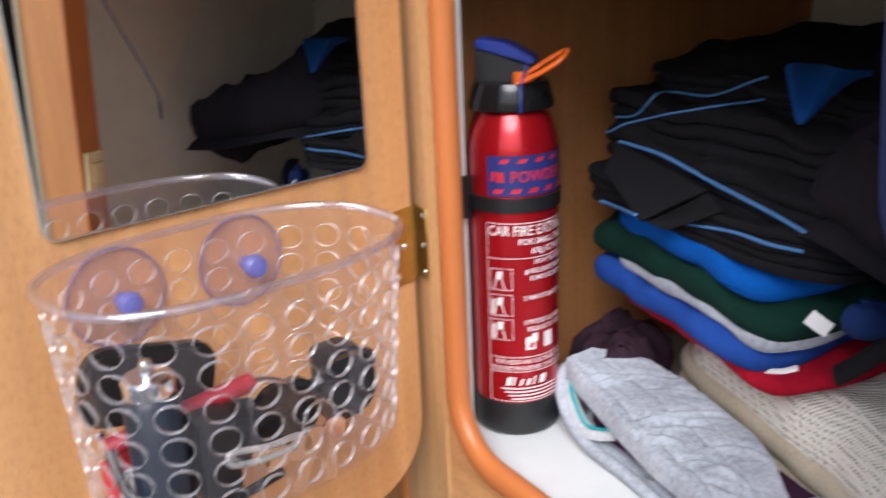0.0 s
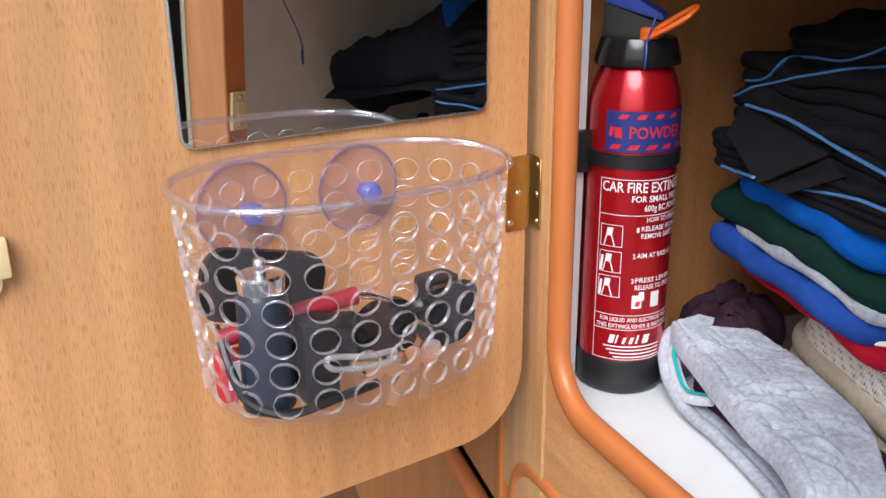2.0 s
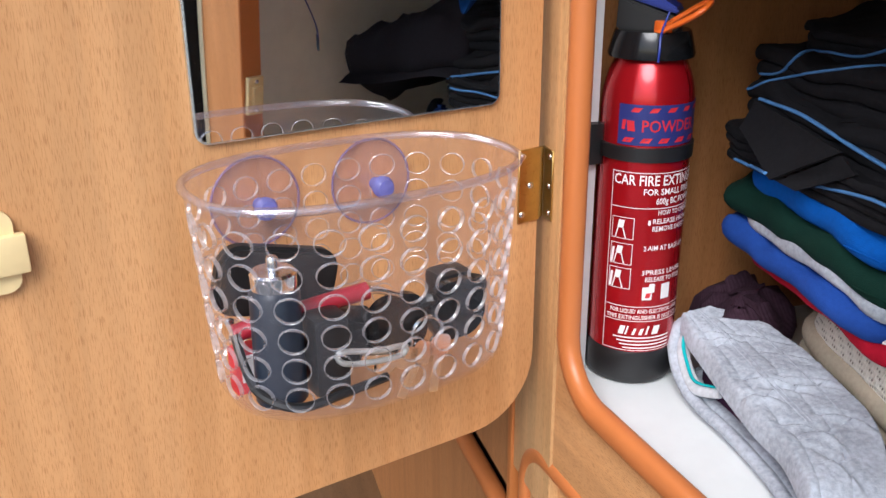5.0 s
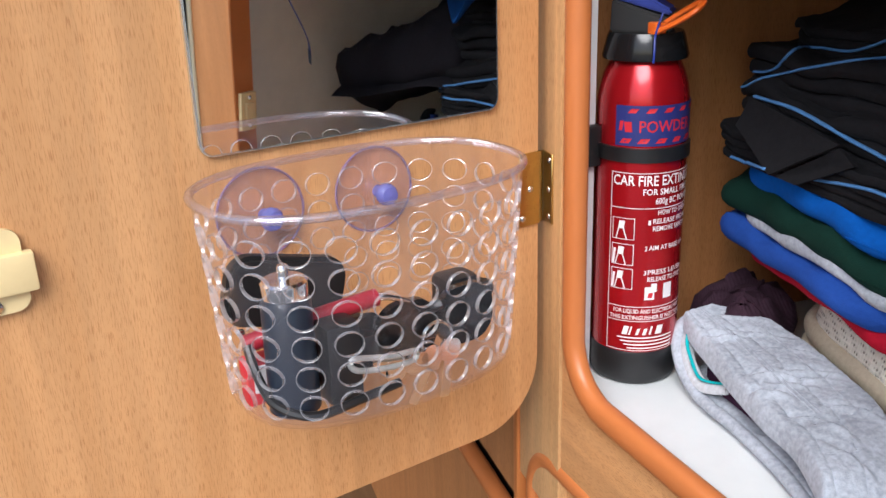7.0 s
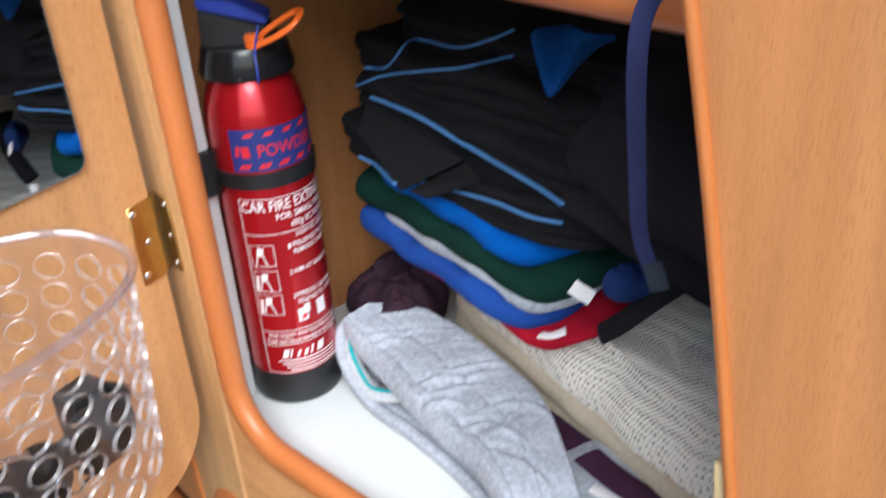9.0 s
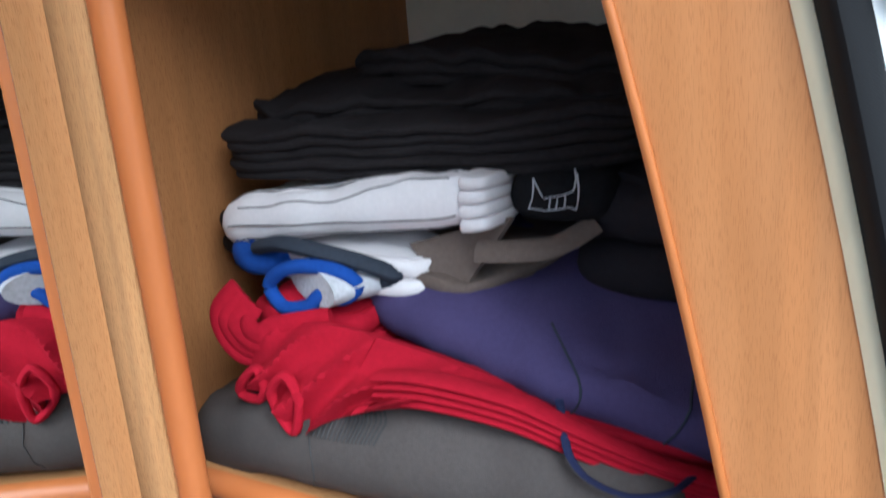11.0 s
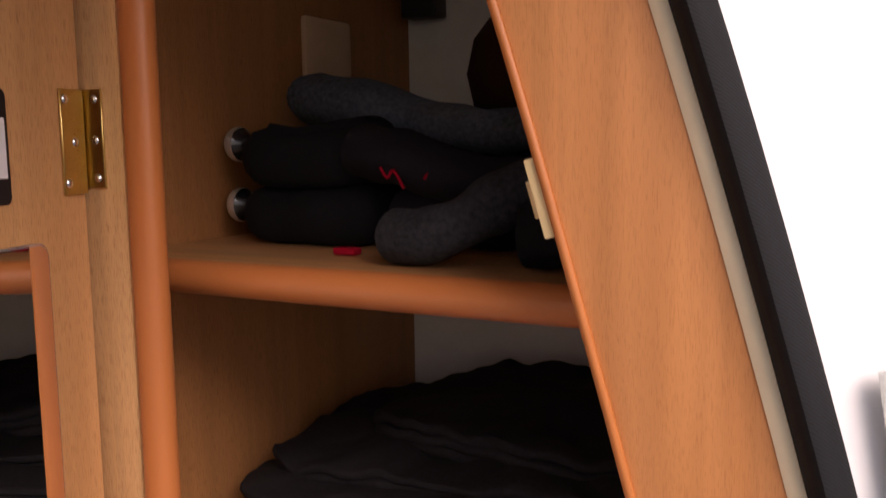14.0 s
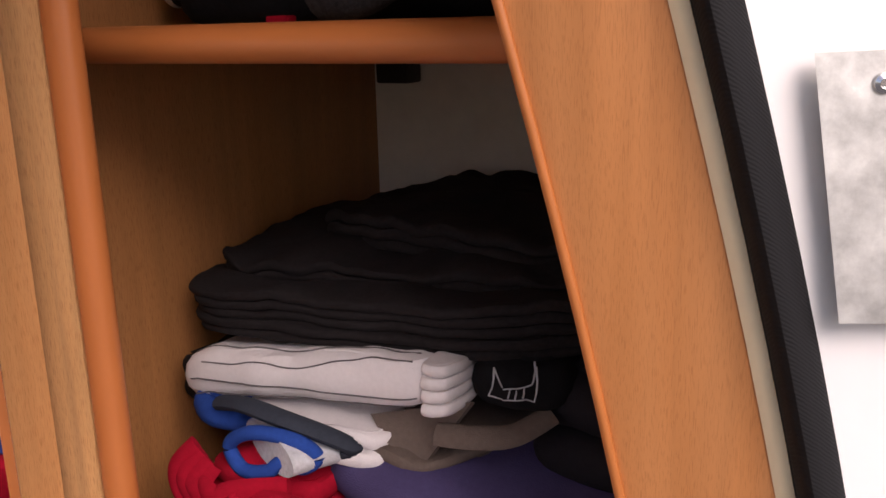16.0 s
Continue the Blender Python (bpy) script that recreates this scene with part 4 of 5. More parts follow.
# black sports trousers with light blue piping
bt = empty("black_sports_trousers", pose(0, 0, 0), label="black sports trousers with light blue piping on top of the pile", category="trousers")
lean = lambda x, y: 0.34 * max(0, y - 0.17) * (1 if y < 0.3 else 0.0) + (0.0442 if y >= 0.3 else 0) - 0.10 * max(0, x - 0.05) * max(0, 1 - (y - 0.15) / 0.1)
low_leg = part("lower_leg", folded([(-0.022, 0.160), (0.03, 0.148), (0.215, 0.143), (0.262, 0.175), (0.28, 0.38), (-0.015, 0.38)], 0.197, 0.030, 4, 31, 0.006, lambda x, y: -0.05 * max(0, x - 0.10) * max(0, 1 - (y - 0.14) / 0.12), 0.002, 0.006), BLACK_CLOTH, bt)
up_leg = part("upper_leg", folded([(-0.014, 0.165), (0.05, 0.148), (0.20, 0.150), (0.262, 0.172), (0.30, 0.39), (-0.005, 0.39)], 0.225, 0.036, 3, 32, 0.009, lean, 0.004, 0.012, ridges=0.002), BLACK_CLOTH, bt)
mid_leg = part("middle_leg", folded([(-0.012, 0.180), (0.03, 0.162), (0.20, 0.165), (0.27, 0.19), (0.30, 0.39), (-0.005, 0.39)], 0.254, 0.034, 3, 34, 0.008, lambda x, y: 0.14 * max(0, y - 0.2), 0.004, 0.008), BLACK_CLOTH, bt)
waist = part("waist", folded([(0.002, 0.212), (0.05, 0.190), (0.22, 0.192), (0.30, 0.22), (0.30, 0.40), (0.005, 0.40)], 0.286, 0.022, 3, 33, 0.008, lambda x, y: 0.12 * max(0, y - 0.2), 0.010, 0.008), BLACK_CLOTH, bt)


def quad_cloth(a, b, c, d, thick=0.003, n=12, seed=1, sag=0.004):
    """A loose four-cornered piece of cloth with a slight wave."""
    a, b, c, d = (Vector(q) for q in (a, b, c, d))
    face = (b - a).cross(d - a).normalized()
    rings = []
    for i in range(n + 1):
        row = []
        for k in range(n + 1):
            p = a.lerp(b, i / n).lerp(d.lerp(c, i / n), k / n)
            row.append(p + face * (sag * math.sin(math.pi * i / n) * math.sin(math.pi * k / n) + 0.002 * wob(p.x, p.y, p.z, seed, 30)))
        rings.append(row + [p + face * thick for p in row[::-1]])
    return grid_mesh(rings)


flap = part("loose_flap", quad_cloth((0.050, 0.146, 0.256), (0.156, 0.142, 0.241), (0.110, 0.124, 0.210), (0.042, 0.140, 0.233), 0.003, 14, 3), BLACK_CLOTH, bt, "loose black flap")
part("flap_fold", quad_cloth((0.156, 0.144, 0.238), (0.170, 0.146, 0.228), (0.128, 0.132, 0.206), (0.112, 0.128, 0.209), 0.004, 10, 5), BLACK_CLOTH, bt)
garments = (low_leg, up_leg, mid_leg, waist, flap)
for pts, r in ((((0.050, 0.15, 0.258), (0.10, 0.15, 0.256), (0.145, 0.15, 0.248), (0.186, 0.15, 0.241), (0.215, 0.15, 0.236), (0.245, 0.15, 0.229)), 0.0020),
               (((0.026, 0.15, 0.203), (0.04, 0.15, 0.203), (0.055, 0.15, 0.201), (0.072, 0.15, 0.197)), 0.0018),
               (((0.100, 0.15, 0.205), (0.141, 0.15, 0.210), (0.18, 0.15, 0.214), (0.21, 0.15, 0.214), (0.237, 0.15, 0.218)), 0.0018),
               (((0.028, 0.15, 0.276), (0.04, 0.15, 0.278), (0.070, 0.15, 0.284), (0.095, 0.15, 0.305), (0.115, 0.15, 0.309), (0.15, 0.15, 0.311), (0.195, 0.15, 0.329)), 0.0016),
               (((0.026, 0.15, 0.264), (0.035, 0.15, 0.264), (0.06, 0.15, 0.275), (0.10, 0.15, 0.287), (0.15, 0.15, 0.300), (0.195, 0.15, 0.314)), 0.0015)):
    part("piping", laid(garments, pts, r), PIPING, bt, "light blue piping")
jk = empty("dark_jacket", pose(0, 0, 0), label="dark charcoal jacket folded beside the pile", category="jacket")
part("body", folded([(0.205, 0.170), (0.26, 0.152), (0.36, 0.150), (0.425, 0.170), (0.43, 0.42), (0.22, 0.42)], 0.200, 0.060, 1, 35, 0.010,
                    lambda x, y: 0.55 * max(0, min(0.12, y - 0.15)) - 0.75 * max(0, x - 0.27) * max(0, min(1, (y - 0.15) / 0.1)) + 0.01, 0.004, 0.004), CHARCOAL, jk)
part("folded_hem", sheet([(0.215, 0.158, 0.222), (0.25, 0.148, 0.226), (0.30, 0.145, 0.216), (0.35, 0.146, 0.206), (0.41, 0.156, 0.200)], 0.12, 0.055, 0.006, 8, 37, 0.004), CHARCOAL, jk)
tri = sheet([(0.196, 0.166, 0.327), (0.205, 0.162, 0.312), (0.216, 0.160, 0.294), (0.224, 0.163, 0.306), (0.232, 0.168, 0.326)], 0.035, 0.014, 0.004, 6, 61, 0.003)
thing("blue_corner", tri, cloth("mid_blue", (0.012, 0.075, 0.28)), "blue corner of a folded top hanging out", "top")
strap = empty("navy_strap", pose(0, 0, -0.0105), label="navy webbing strap hanging over the middle shelf", category="strap")
part("webbing", tube([(0.392, 0.095, 0.4190), (0.384, 0.062, 0.4200), (0.377, 0.045, 0.4185), (0.372, 0.036, 0.408), (0.368, 0.038, 0.385), (0.358, 0.056, 0.335), (0.351, 0.072, 0.292), (0.358, 0.080, 0.264)], 0.0038, 10, 8, 0.16, up=(-0.5, 0.86, 0.1)), NAVY_STRAP, strap)
part("stitched_end", tube([(0.3545, 0.0765, 0.279), (0.358, 0.0797, 0.264)], 0.0048, 10, 4, 0.2, up=(-0.5, 0.86, 0.1)), SLATE, strap)

# ---- clothes on the middle shelf ----
SH = 0.4175
ON_MIDDLE = ("grey_sweatshirt", "red_sweatshirt", "navy_trousers", "rolled_shorts", "blue_cuffed_top", "slate_striped_top", "white_folded_top", "taupe_shorts", "black_waistband", "white_trousers", "black_jeans", "black_shirt", "dark_jumper")
gj = empty("grey_sweatshirt", pose(0, 0, 0), label="dark grey sweatshirt folded flat on the middle shelf", category="sweatshirt")
bulge = lambda x, y: 0.010 * math.exp(-((x - 0.20) / 0.09) ** 2) - 0.030 * max(0, min(1, (0.04 - x) / 0.08))
part("body", folded([(-0.068, 0.085), (-0.01, 0.052), (0.10, 0.045), (0.22, 0.043), (0.315, 0.046), (0.362, 0.058), (0.352, 0.088), (0.385, 0.10), (0.395, 0.36), (-0.07, 0.36)], SH, 0.070, 1, 41, 0.005, lambda x, y: bulge(x, y) * min(1, max(0, (y - 0.04) * 30)), 0.010), MID_GREY, gj)
torso = gj.children[0]
rib = cloth("grey_rib", (0.056, 0.055, 0.055))
for i in range(16):
    f = i / 15
    part("rib", laid((torso,), [(0.108 + 0.050 * f, 0.046, 0.471 + 0.003 * f), (0.116 + 0.054 * f, 0.046, 0.477 + 0.005 * f), (0.124 + 0.058 * f, 0.046, 0.483 + 0.007 * f), (0.132 + 0.062 * f, 0.046, 0.489 + 0.008 * f)], 0.0010, 0.0003), rib, gj)
part("seam", laid((torso,), [(0.105, 0.046, 0.470), (0.103, 0.046, 0.456), (0.104, 0.046, 0.442), (0.107, 0.046, 0.428)], 0.0007, 0.0002), rib, gj)
rt = empty("red_sweatshirt", pose(0, 0, 0), label="bright red sweatshirt crumpled on the grey one", category="sweatshirt")
fall = lambda x, y: -0.10 * max(0, x - 0.20)
part("body", folded([(0.015, 0.110), (0.10, 0.085), (0.22, 0.074), (0.34, 0.080), (0.395, 0.12), (0.39, 0.34), (0.0, 0.34)], 0.487, 0.022, 2, 44, 0.006, fall, 0.004, 0.008), RED_CLOTH, rt)
part("sleeve", bunched([(0.030, 0.092, 0.528), (0.065, 0.088, 0.536), (0.105, 0.084, 0.540), (0.150, 0.086, 0.534), (0.205, 0.092, 0.521), (0.240, 0.100, 0.508)],
                       [(0.028, 0.070, 0.486), (0.050, 0.064, 0.490), (0.066, 0.061, 0.484), (0.088, 0.058, 0.467), (0.112, 0.059, 0.481), (0.135, 0.060, 0.491), (0.175, 0.062, 0.501), (0.235, 0.068, 0.503)], 0.006, 0.027, 4.6, 6), RED_CLOTH, rt)
part("sleeve_end", tube([(0.033, 0.058, 0.489), (0.040, 0.055, 0.502), (0.052, 0.057, 0.511), (0.058, 0.056, 0.500), (0.053, 0.055, 0.489)], 0.0042, 10, 8, 0.8, True), RED_CLOTH, rt)
part("sleeve_end", tube([(0.070, 0.052, 0.487), (0.070, 0.050, 0.502), (0.082, 0.052, 0.513), (0.092, 0.051, 0.500), (0.090, 0.050, 0.480), (0.084, 0.050, 0.473)], 0.0042, 10, 8, 0.8, True), RED_CLOTH, rt)
for k in range(4):
    part("layered_hem", tube([(0.150, 0.066, 0.501 + 0.0058 * k), (0.190, 0.064, 0.507 + 0.0056 * k), (0.245, 0.066, 0.503 + 0.0052 * k), (0.284, 0.069, 0.492 + 0.0048 * k), (0.330, 0.075, 0.478 + 0.0044 * k), (0.385, 0.088, 0.464 + 0.004 * k)], 0.0095, 12, 8, 0.36, taper=0.25), RED_CLOTH, rt)
for k in range(4):
    part("rolled_edge", tube([(0.008 + 0.005 * k, 0.094, 0.556 - 0.005 * k), (-0.004 + 0.008 * k, 0.084, 0.540 - 0.003 * k), (0.002 + 0.008 * k, 0.080, 0.522 + 0.003 * k), (0.022 + 0.006 * k, 0.078, 0.509 + 0.006 * k), (0.050, 0.082, 0.512 + 0.007 * k), (0.095, 0.092, 0.524 + 0.006 * k)], 0.0075, 12, 8, 0.45, up=(0.2, -0.9, 0.3) if k % 2 else (0.1, -0.8, 0.5)), RED_CLOTH, rt)
part("crumpled_end", folded([(0.004, 0.100), (0.030, 0.088), (0.075, 0.090), (0.12, 0.10), (0.12, 0.20), (0.01, 0.20)], 0.503, 0.040, 2, 62, 0.008, None, 0.004, 0.006), RED_CLOTH, rt)
nt = empty("navy_trousers", pose(0, 0, 0), label="purple-navy cargo trousers folded over the red sweatshirt", category="trousers")
slope = lambda x, y: -0.16 * max(0, x - 0.16) + 0.22 * max(0, min(0.12, y - 0.10))
part("leg", folded([(0.080, 0.130), (0.17, 0.098), (0.26, 0.084), (0.36, 0.084), (0.42, 0.11), (0.42, 0.36), (0.08, 0.36)], 0.514, 0.036, 1, 47, 0.006, slope, 0.012), PURPLE_NAVY, nt)
leg = nt.children[0]
part("seam", laid((leg,), [(0.243, 0.12, 0.497), (0.252, 0.12, 0.513), (0.256, 0.12, 0.530), (0.250, 0.12, 0.548)], 0.0009, 0.0004), SLATE, nt)
part("seam", laid((leg,), [(0.300, 0.12, 0.482), (0.310, 0.12, 0.500), (0.326, 0.12, 0.520), (0.338, 0.12, 0.530)], 0.0009, 0.0004), SLATE, nt)
part("drawcord", tube([(0.270, 0.082, 0.515), (0.280, 0.064, 0.505), (0.288, 0.054, 0.495), (0.302, 0.048, 0.487), (0.325, 0.046, 0.484), (0.346, 0.052, 0.488), (0.352, 0.075, 0.486)], 0.0026, 8, 8, 0.4), cloth("navy_cord", (0.018, 0.022, 0.06)), nt, "navy drawcord loop")

rs = empty("rolled_shorts", pose(0, 0, 0), label="pale grey shorts with blue hem rolled up on the pile", category="shorts")
part("roll", tube([(0.074, 0.1005, 0.561), (0.11, 0.180, 0.560), (0.13, 0.30, 0.560)], 0.036, 24, 8, 0.40), LIGHT_MARL, rs)
part("blue_hem", tube([(0.034, 0.101, 0.556), (0.050, 0.099, 0.570), (0.075, 0.098, 0.576), (0.101, 0.101, 0.573), (0.112, 0.104, 0.563), (0.101, 0.101, 0.554), (0.085, 0.098, 0.556), (0.072, 0.097, 0.546), (0.048, 0.098, 0.542)], 0.0055, 10, 7, 1.0, True), ROYAL, rs, "royal blue hem")
thing("blue_cuffed_top", folded([(-0.035, 0.130), (-0.008, 0.112), (0.03, 0.118), (0.035, 0.16), (-0.02, 0.20)], 0.553, 0.026, 1, 51, 0.005), ROYAL, "royal blue cuff of a folded top", "top")
thing("slate_striped_top", tube([(0.010, 0.122, 0.578), (0.04, 0.114, 0.585), (0.08, 0.110, 0.583), (0.112, 0.113, 0.577), (0.130, 0.120, 0.568), (0.122, 0.126, 0.558)], 0.0085, 10, 8, 0.7), SLATE, "slate blue folded top edge in the pile", "top")
thing("white_folded_top", folded([(-0.01, 0.138), (0.08, 0.116), (0.150, 0.118), (0.170, 0.155), (0.10, 0.24), (-0.02, 0.24)], 0.551, 0.026, 2, 52, 0.005), WHITE_CLOTH, "white top folded in the pile", "top")
ts = empty("taupe_shorts", pose(0, 0, 0), label="taupe brown shorts folded under the white trousers", category="shorts")
part("body", folded([(0.070, 0.150), (0.165, 0.122), (0.195, 0.128), (0.225, 0.165), (0.26, 0.26), (0.07, 0.28)], 0.560, 0.020, 2, 53, 0.005, lambda x, y: -0.25 * max(0, min(0.07, 0.19 - y)) * (1 if x > 0.1 else 0), 0.002), TAUPE, ts)
part("waistband", tube([(0.195, 0.128, 0.588), (0.225, 0.131, 0.590), (0.248, 0.140, 0.593), (0.266, 0.160, 0.603)], 0.0085, 10, 8, 0.40, up=(0, -0.7, 0.7)), TAUPE, ts)
part("leg_corner", quad_cloth((0.133, 0.142, 0.5845), (0.216, 0.142, 0.6095), (0.181, 0.131, 0.5575), (0.150, 0.133, 0.5710), 0.004, 12, 9, 0.003), TAUPE, ts)
wb = empty("black_waistband", pose(0, 0, 0), label="black elastic waistband with a pale printed mark", category="shorts")
part("band", folded([(0.205, 0.150), (0.245, 0.140), (0.280, 0.158), (0.280, 0.21), (0.215, 0.21)], 0.604, 0.034, 1, 54, 0.003), BLACK_CLOTH, wb)
band = wb.children[0]
for a, b in (((0.231, 0.612), (0.236, 0.630)), ((0.236, 0.630), (0.240, 0.622)), ((0.240, 0.622), (0.262, 0.624)), ((0.262, 0.624), (0.268, 0.630)), ((0.268, 0.630), (0.264, 0.612)), ((0.264, 0.612), (0.258, 0.615)), ((0.258, 0.615), (0.240, 0.613)), ((0.240, 0.613), (0.231, 0.612)), ((0.244, 0.615), (0.245, 0.622)), ((0.249, 0.615), (0.250, 0.622)), ((0.255, 0.616), (0.256, 0.623))):
    part("brand_mark", laid((band,), [(a[0], 0.14, a[1]), ((a[0] + b[0]) / 2, 0.14, (a[1] + b[1]) / 2), (b[0], 0.14, b[1])], 0.0007, 0.0004, 4), LIGHT_MARL, wb)
wt = empty("white_trousers", pose(0, 0, 0), label="folded white trousers with thin grey pinstripes", category="trousers")
tilt = lambda x, y: 0.15 * (x - 0.08)
part("leg", folded([(-0.045, 0.145), (-0.040, 0.126), (0.05, 0.124), (0.182, 0.120), (0.201, 0.136), (0.195, 0.25), (-0.045, 0.26)], 0.588, 0.036, 1, 55, 0.004, tilt, 0.003, 0.003), WHITE_CLOTH, wt)
part("turn_up", folded([(0.184, 0.121), (0.196, 0.1175), (0.208, 0.122), (0.212, 0.145), (0.205, 0.22), (0.186, 0.22)], 0.585, 0.037, 4, 56, 0.005, tilt, 0.001, 0.004), WHITE_CLOTH, wt)
wleg = wt.children[0]
PIN = cloth("grey_thread", (0.14, 0.13, 0.135))
for k, off in enumerate((0.001, 0.014)):
    part("pinstripe", laid((wleg,), [(-0.036 + 0.006 * k, 0.13, 0.577 + off), (0.0, 0.13, 0.5805 + off), (0.06, 0.13, 0.586 + off * 0.95), (0.12, 0.13, 0.594 + off * 0.9), (0.178, 0.13, 0.602 + off * 0.85)], 0.0008, 0.0006), PIN, wt, "thin grey pinstripe")
for y in (0.129, 0.141):
    line = [wleg.ray_cast((x, y + 0.004 * (0.08 - x), 0.75), (0, 0, -1)) for x in np.linspace(-0.030, 0.178, 14)]
    part("pinstripe", tube([hit[1] + Vector((0, 0, 0.0005)) for hit in line if hit[0]], 0.0008, 8, 4, 0.7), PIN, wt, "thin grey pinstripe")
DENIM = cloth("black_denim", (0.018, 0.0155, 0.0165), marl=0.3)
bj = empty("black_jeans", pose(0, 0, 0), label="large stack of folded black jeans on the pile", category="jeans")
rise = lambda x, y: 0.07 * max(0, min(0.14, x)) + 0.10 * max(0, min(0.1, y - 0.17))
part("lower_fold", folded([(-0.054, 0.165), (-0.03, 0.140), (0.10, 0.138), (0.24, 0.146), (0.30, 0.19), (0.34, 0.40), (-0.07, 0.40)], 0.624, 0.040, 5, 57, 0.006, lambda x, y: 0.05 * x), DENIM, bj)
part("upper_fold", folded([(-0.050, 0.190), (-0.02, 0.172), (0.10, 0.170), (0.24, 0.178), (0.31, 0.22), (0.33, 0.42), (-0.055, 0.42)], 0.652, 0.024, 3, 58, 0.008, rise, 0.004, 0.008), DENIM, bj)
part("top_fold", folded([(0.02, 0.24), (0.08, 0.21), (0.16, 0.205), (0.26, 0.215), (0.31, 0.25), (0.32, 0.44), (0.03, 0.44)], 0.674, 0.026, 3, 59, 0.008, lambda x, y: 0.012 * min(1, x / 0.08) - 0.07 * max(0, x - 0.12), 0.006, 0.008), DENIM, bj)
thing("black_shirt", folded([(-0.072, 0.155), (-0.04, 0.140), (0.0, 0.150), (0.01, 0.22), (-0.07, 0.24)], 0.556, 0.036, 2, 60, 0.005), BLACK_CLOTH, "black shirt tucked at the side of the pile", "shirt")
thing("dark_jumper", folded([(0.235, 0.165), (0.30, 0.150), (0.37, 0.16), (0.385, 0.38), (0.25, 0.38)], 0.552, 0.075, 2, 61, 0.008, None, 0.01), CHARCOAL, "dark charcoal jumper squeezed beside the jeans", "jumper")

for o in list(scene.collection.objects):
    if o.parent is None and o.name.split(".")[0] in ON_MIDDLE and (o.name != "black_shirt"):
        o.location.z -= 0.0105

# ---- upper shelf ----
UP = 0.8485
bag = empty("black_roll_bag", pose(0, 0, UP), label="black fabric roll with two black end caps on the upper shelf", category="bag")
part("roll", folded([(-0.042, 0.165), (-0.01, 0.140), (0.07, 0.140), (0.10, 0.165), (0.09, 0.25), (-0.04, 0.25)], 0.0, 0.088, 2, 71, 0.006, None, 0.006), BLACK_CLOTH, bag)
for z in (0.028, 0.077):
    bm = lathe([(0.0001, 0.0), (0.004, 0.0), (0.0115, 0.002), (0.0135, 0.006), (0.0135, 0.010), (0.011, 0.012), (0.006, 0.022), (0.0001, 0.022)], 28)
    bmesh.ops.transform(bm, verts=bm.verts[:], matrix=Matrix.Translation((-0.060, 0.180, z)) @ Matrix.Rotation(radians(90), 4, "Y"))
    cap = part("end_cap", bm, BLACK_GLOSS, bag, "glossy black cap")
    # metal ring added to imitate the bright highlight round the cap
    bm = lathe([(0.0118, 0.0015), (0.0139, 0.005), (0.0142, 0.008), (0.0136, 0.0105), (0.0130, 0.006)], 28)
    bmesh.ops.transform(bm, verts=bm.verts[:], matrix=Matrix.Translation((-0.060, 0.180, z)) @ Matrix.Rotation(radians(90), 4, "Y"))
    part("cap_rim", bm, STEEL, cap, "grey metal ring standing for the cap's highlight")
thing("red_tag", box(0.082, 0.118, UP, 0.100, 0.128, UP + 0.005, 0.0015), RED_CLOTH, "small red tag on the upper shelf", "tag")


def sock(name, pts, r, flat, material, label, seed):
    bm = tube(pts, r, 18, 10, flat)
    for v in bm.verts:
        v.co += Vector((0, 0, 1)) * 0.004 * wob(v.co.x, v.co.y, v.co.z, seed, 40)
    return thing(name, bm, material, label, "sock", "socks on the upper shelf")


sock("grey_sock", [(0.148, 0.098, UP + 0.0175), (0.170, 0.092, UP + 0.0195), (0.200, 0.098, UP + 0.030), (0.225, 0.115, UP + 0.046), (0.25, 0.15, UP + 0.058)], 0.0195, 0.9, SOCK_GREY, "dark grey flecked sock lying on the shelf", 1)
sock("black_sock", [(0.235, 0.100, UP + 0.020), (0.27, 0.105, UP + 0.022), (0.31, 0.12, UP + 0.028)], 0.021, 0.9, BLACK_CLOTH, "black sock beside the grey one", 2)
sock("charcoal_sock", [(0.085, 0.160, UP + 0.070), (0.12, 0.150, UP + 0.066), (0.165, 0.155, UP + 0.052), (0.20, 0.17, UP + 0.045)], 0.024, 0.8, CHARCOAL, "charcoal sock with red marks", 3)
sock("dark_sock", [(0.110, 0.175, UP + 0.022), (0.16, 0.170, UP + 0.024), (0.21, 0.18, UP + 0.024)], 0.024, 0.95, CHARCOAL, "dark sock under the others", 4)
sock("blue_grey_sock", [(-0.045, 0.270, UP + 0.115), (0.0, 0.262, UP + 0.112), (0.05, 0.258, UP + 0.100), (0.085, 0.265, UP + 0.086)], 0.030, 0.75, SOCK_BLUE, "thick blue-grey knitted sock", 5)
sock("pale_sock", [(0.08, 0.245, UP + 0.092), (0.13, 0.240, UP + 0.086), (0.18, 0.235, UP + 0.084), (0.23, 0.235, UP + 0.090), (0.27, 0.25, UP + 0.094)], 0.022, 0.8, SOCK_BLUE, "pale grey sock lying across the pile", 6)
thing("dark_clothes", folded([(-0.07, 0.29), (0.05, 0.255), (0.20, 0.25), (0.28, 0.28), (0.26, 0.46), (-0.06, 0.46)], UP, 0.075, 3, 73, 0.01, None, 0.012, 0.01), CHARCOAL, "dark clothes at the back of the upper shelf", "clothes")
thing("brown_cap", folded([(0.06, 0.34), (0.14, 0.30), (0.24, 0.33), (0.24, 0.44), (0.08, 0.45)], UP + 0.075, 0.12, 1, 74, 0.01, None, 0.02), cloth("brown_cloth", (0.035, 0.014, 0.010)), "dark brown rounded hat at the back", "hat")
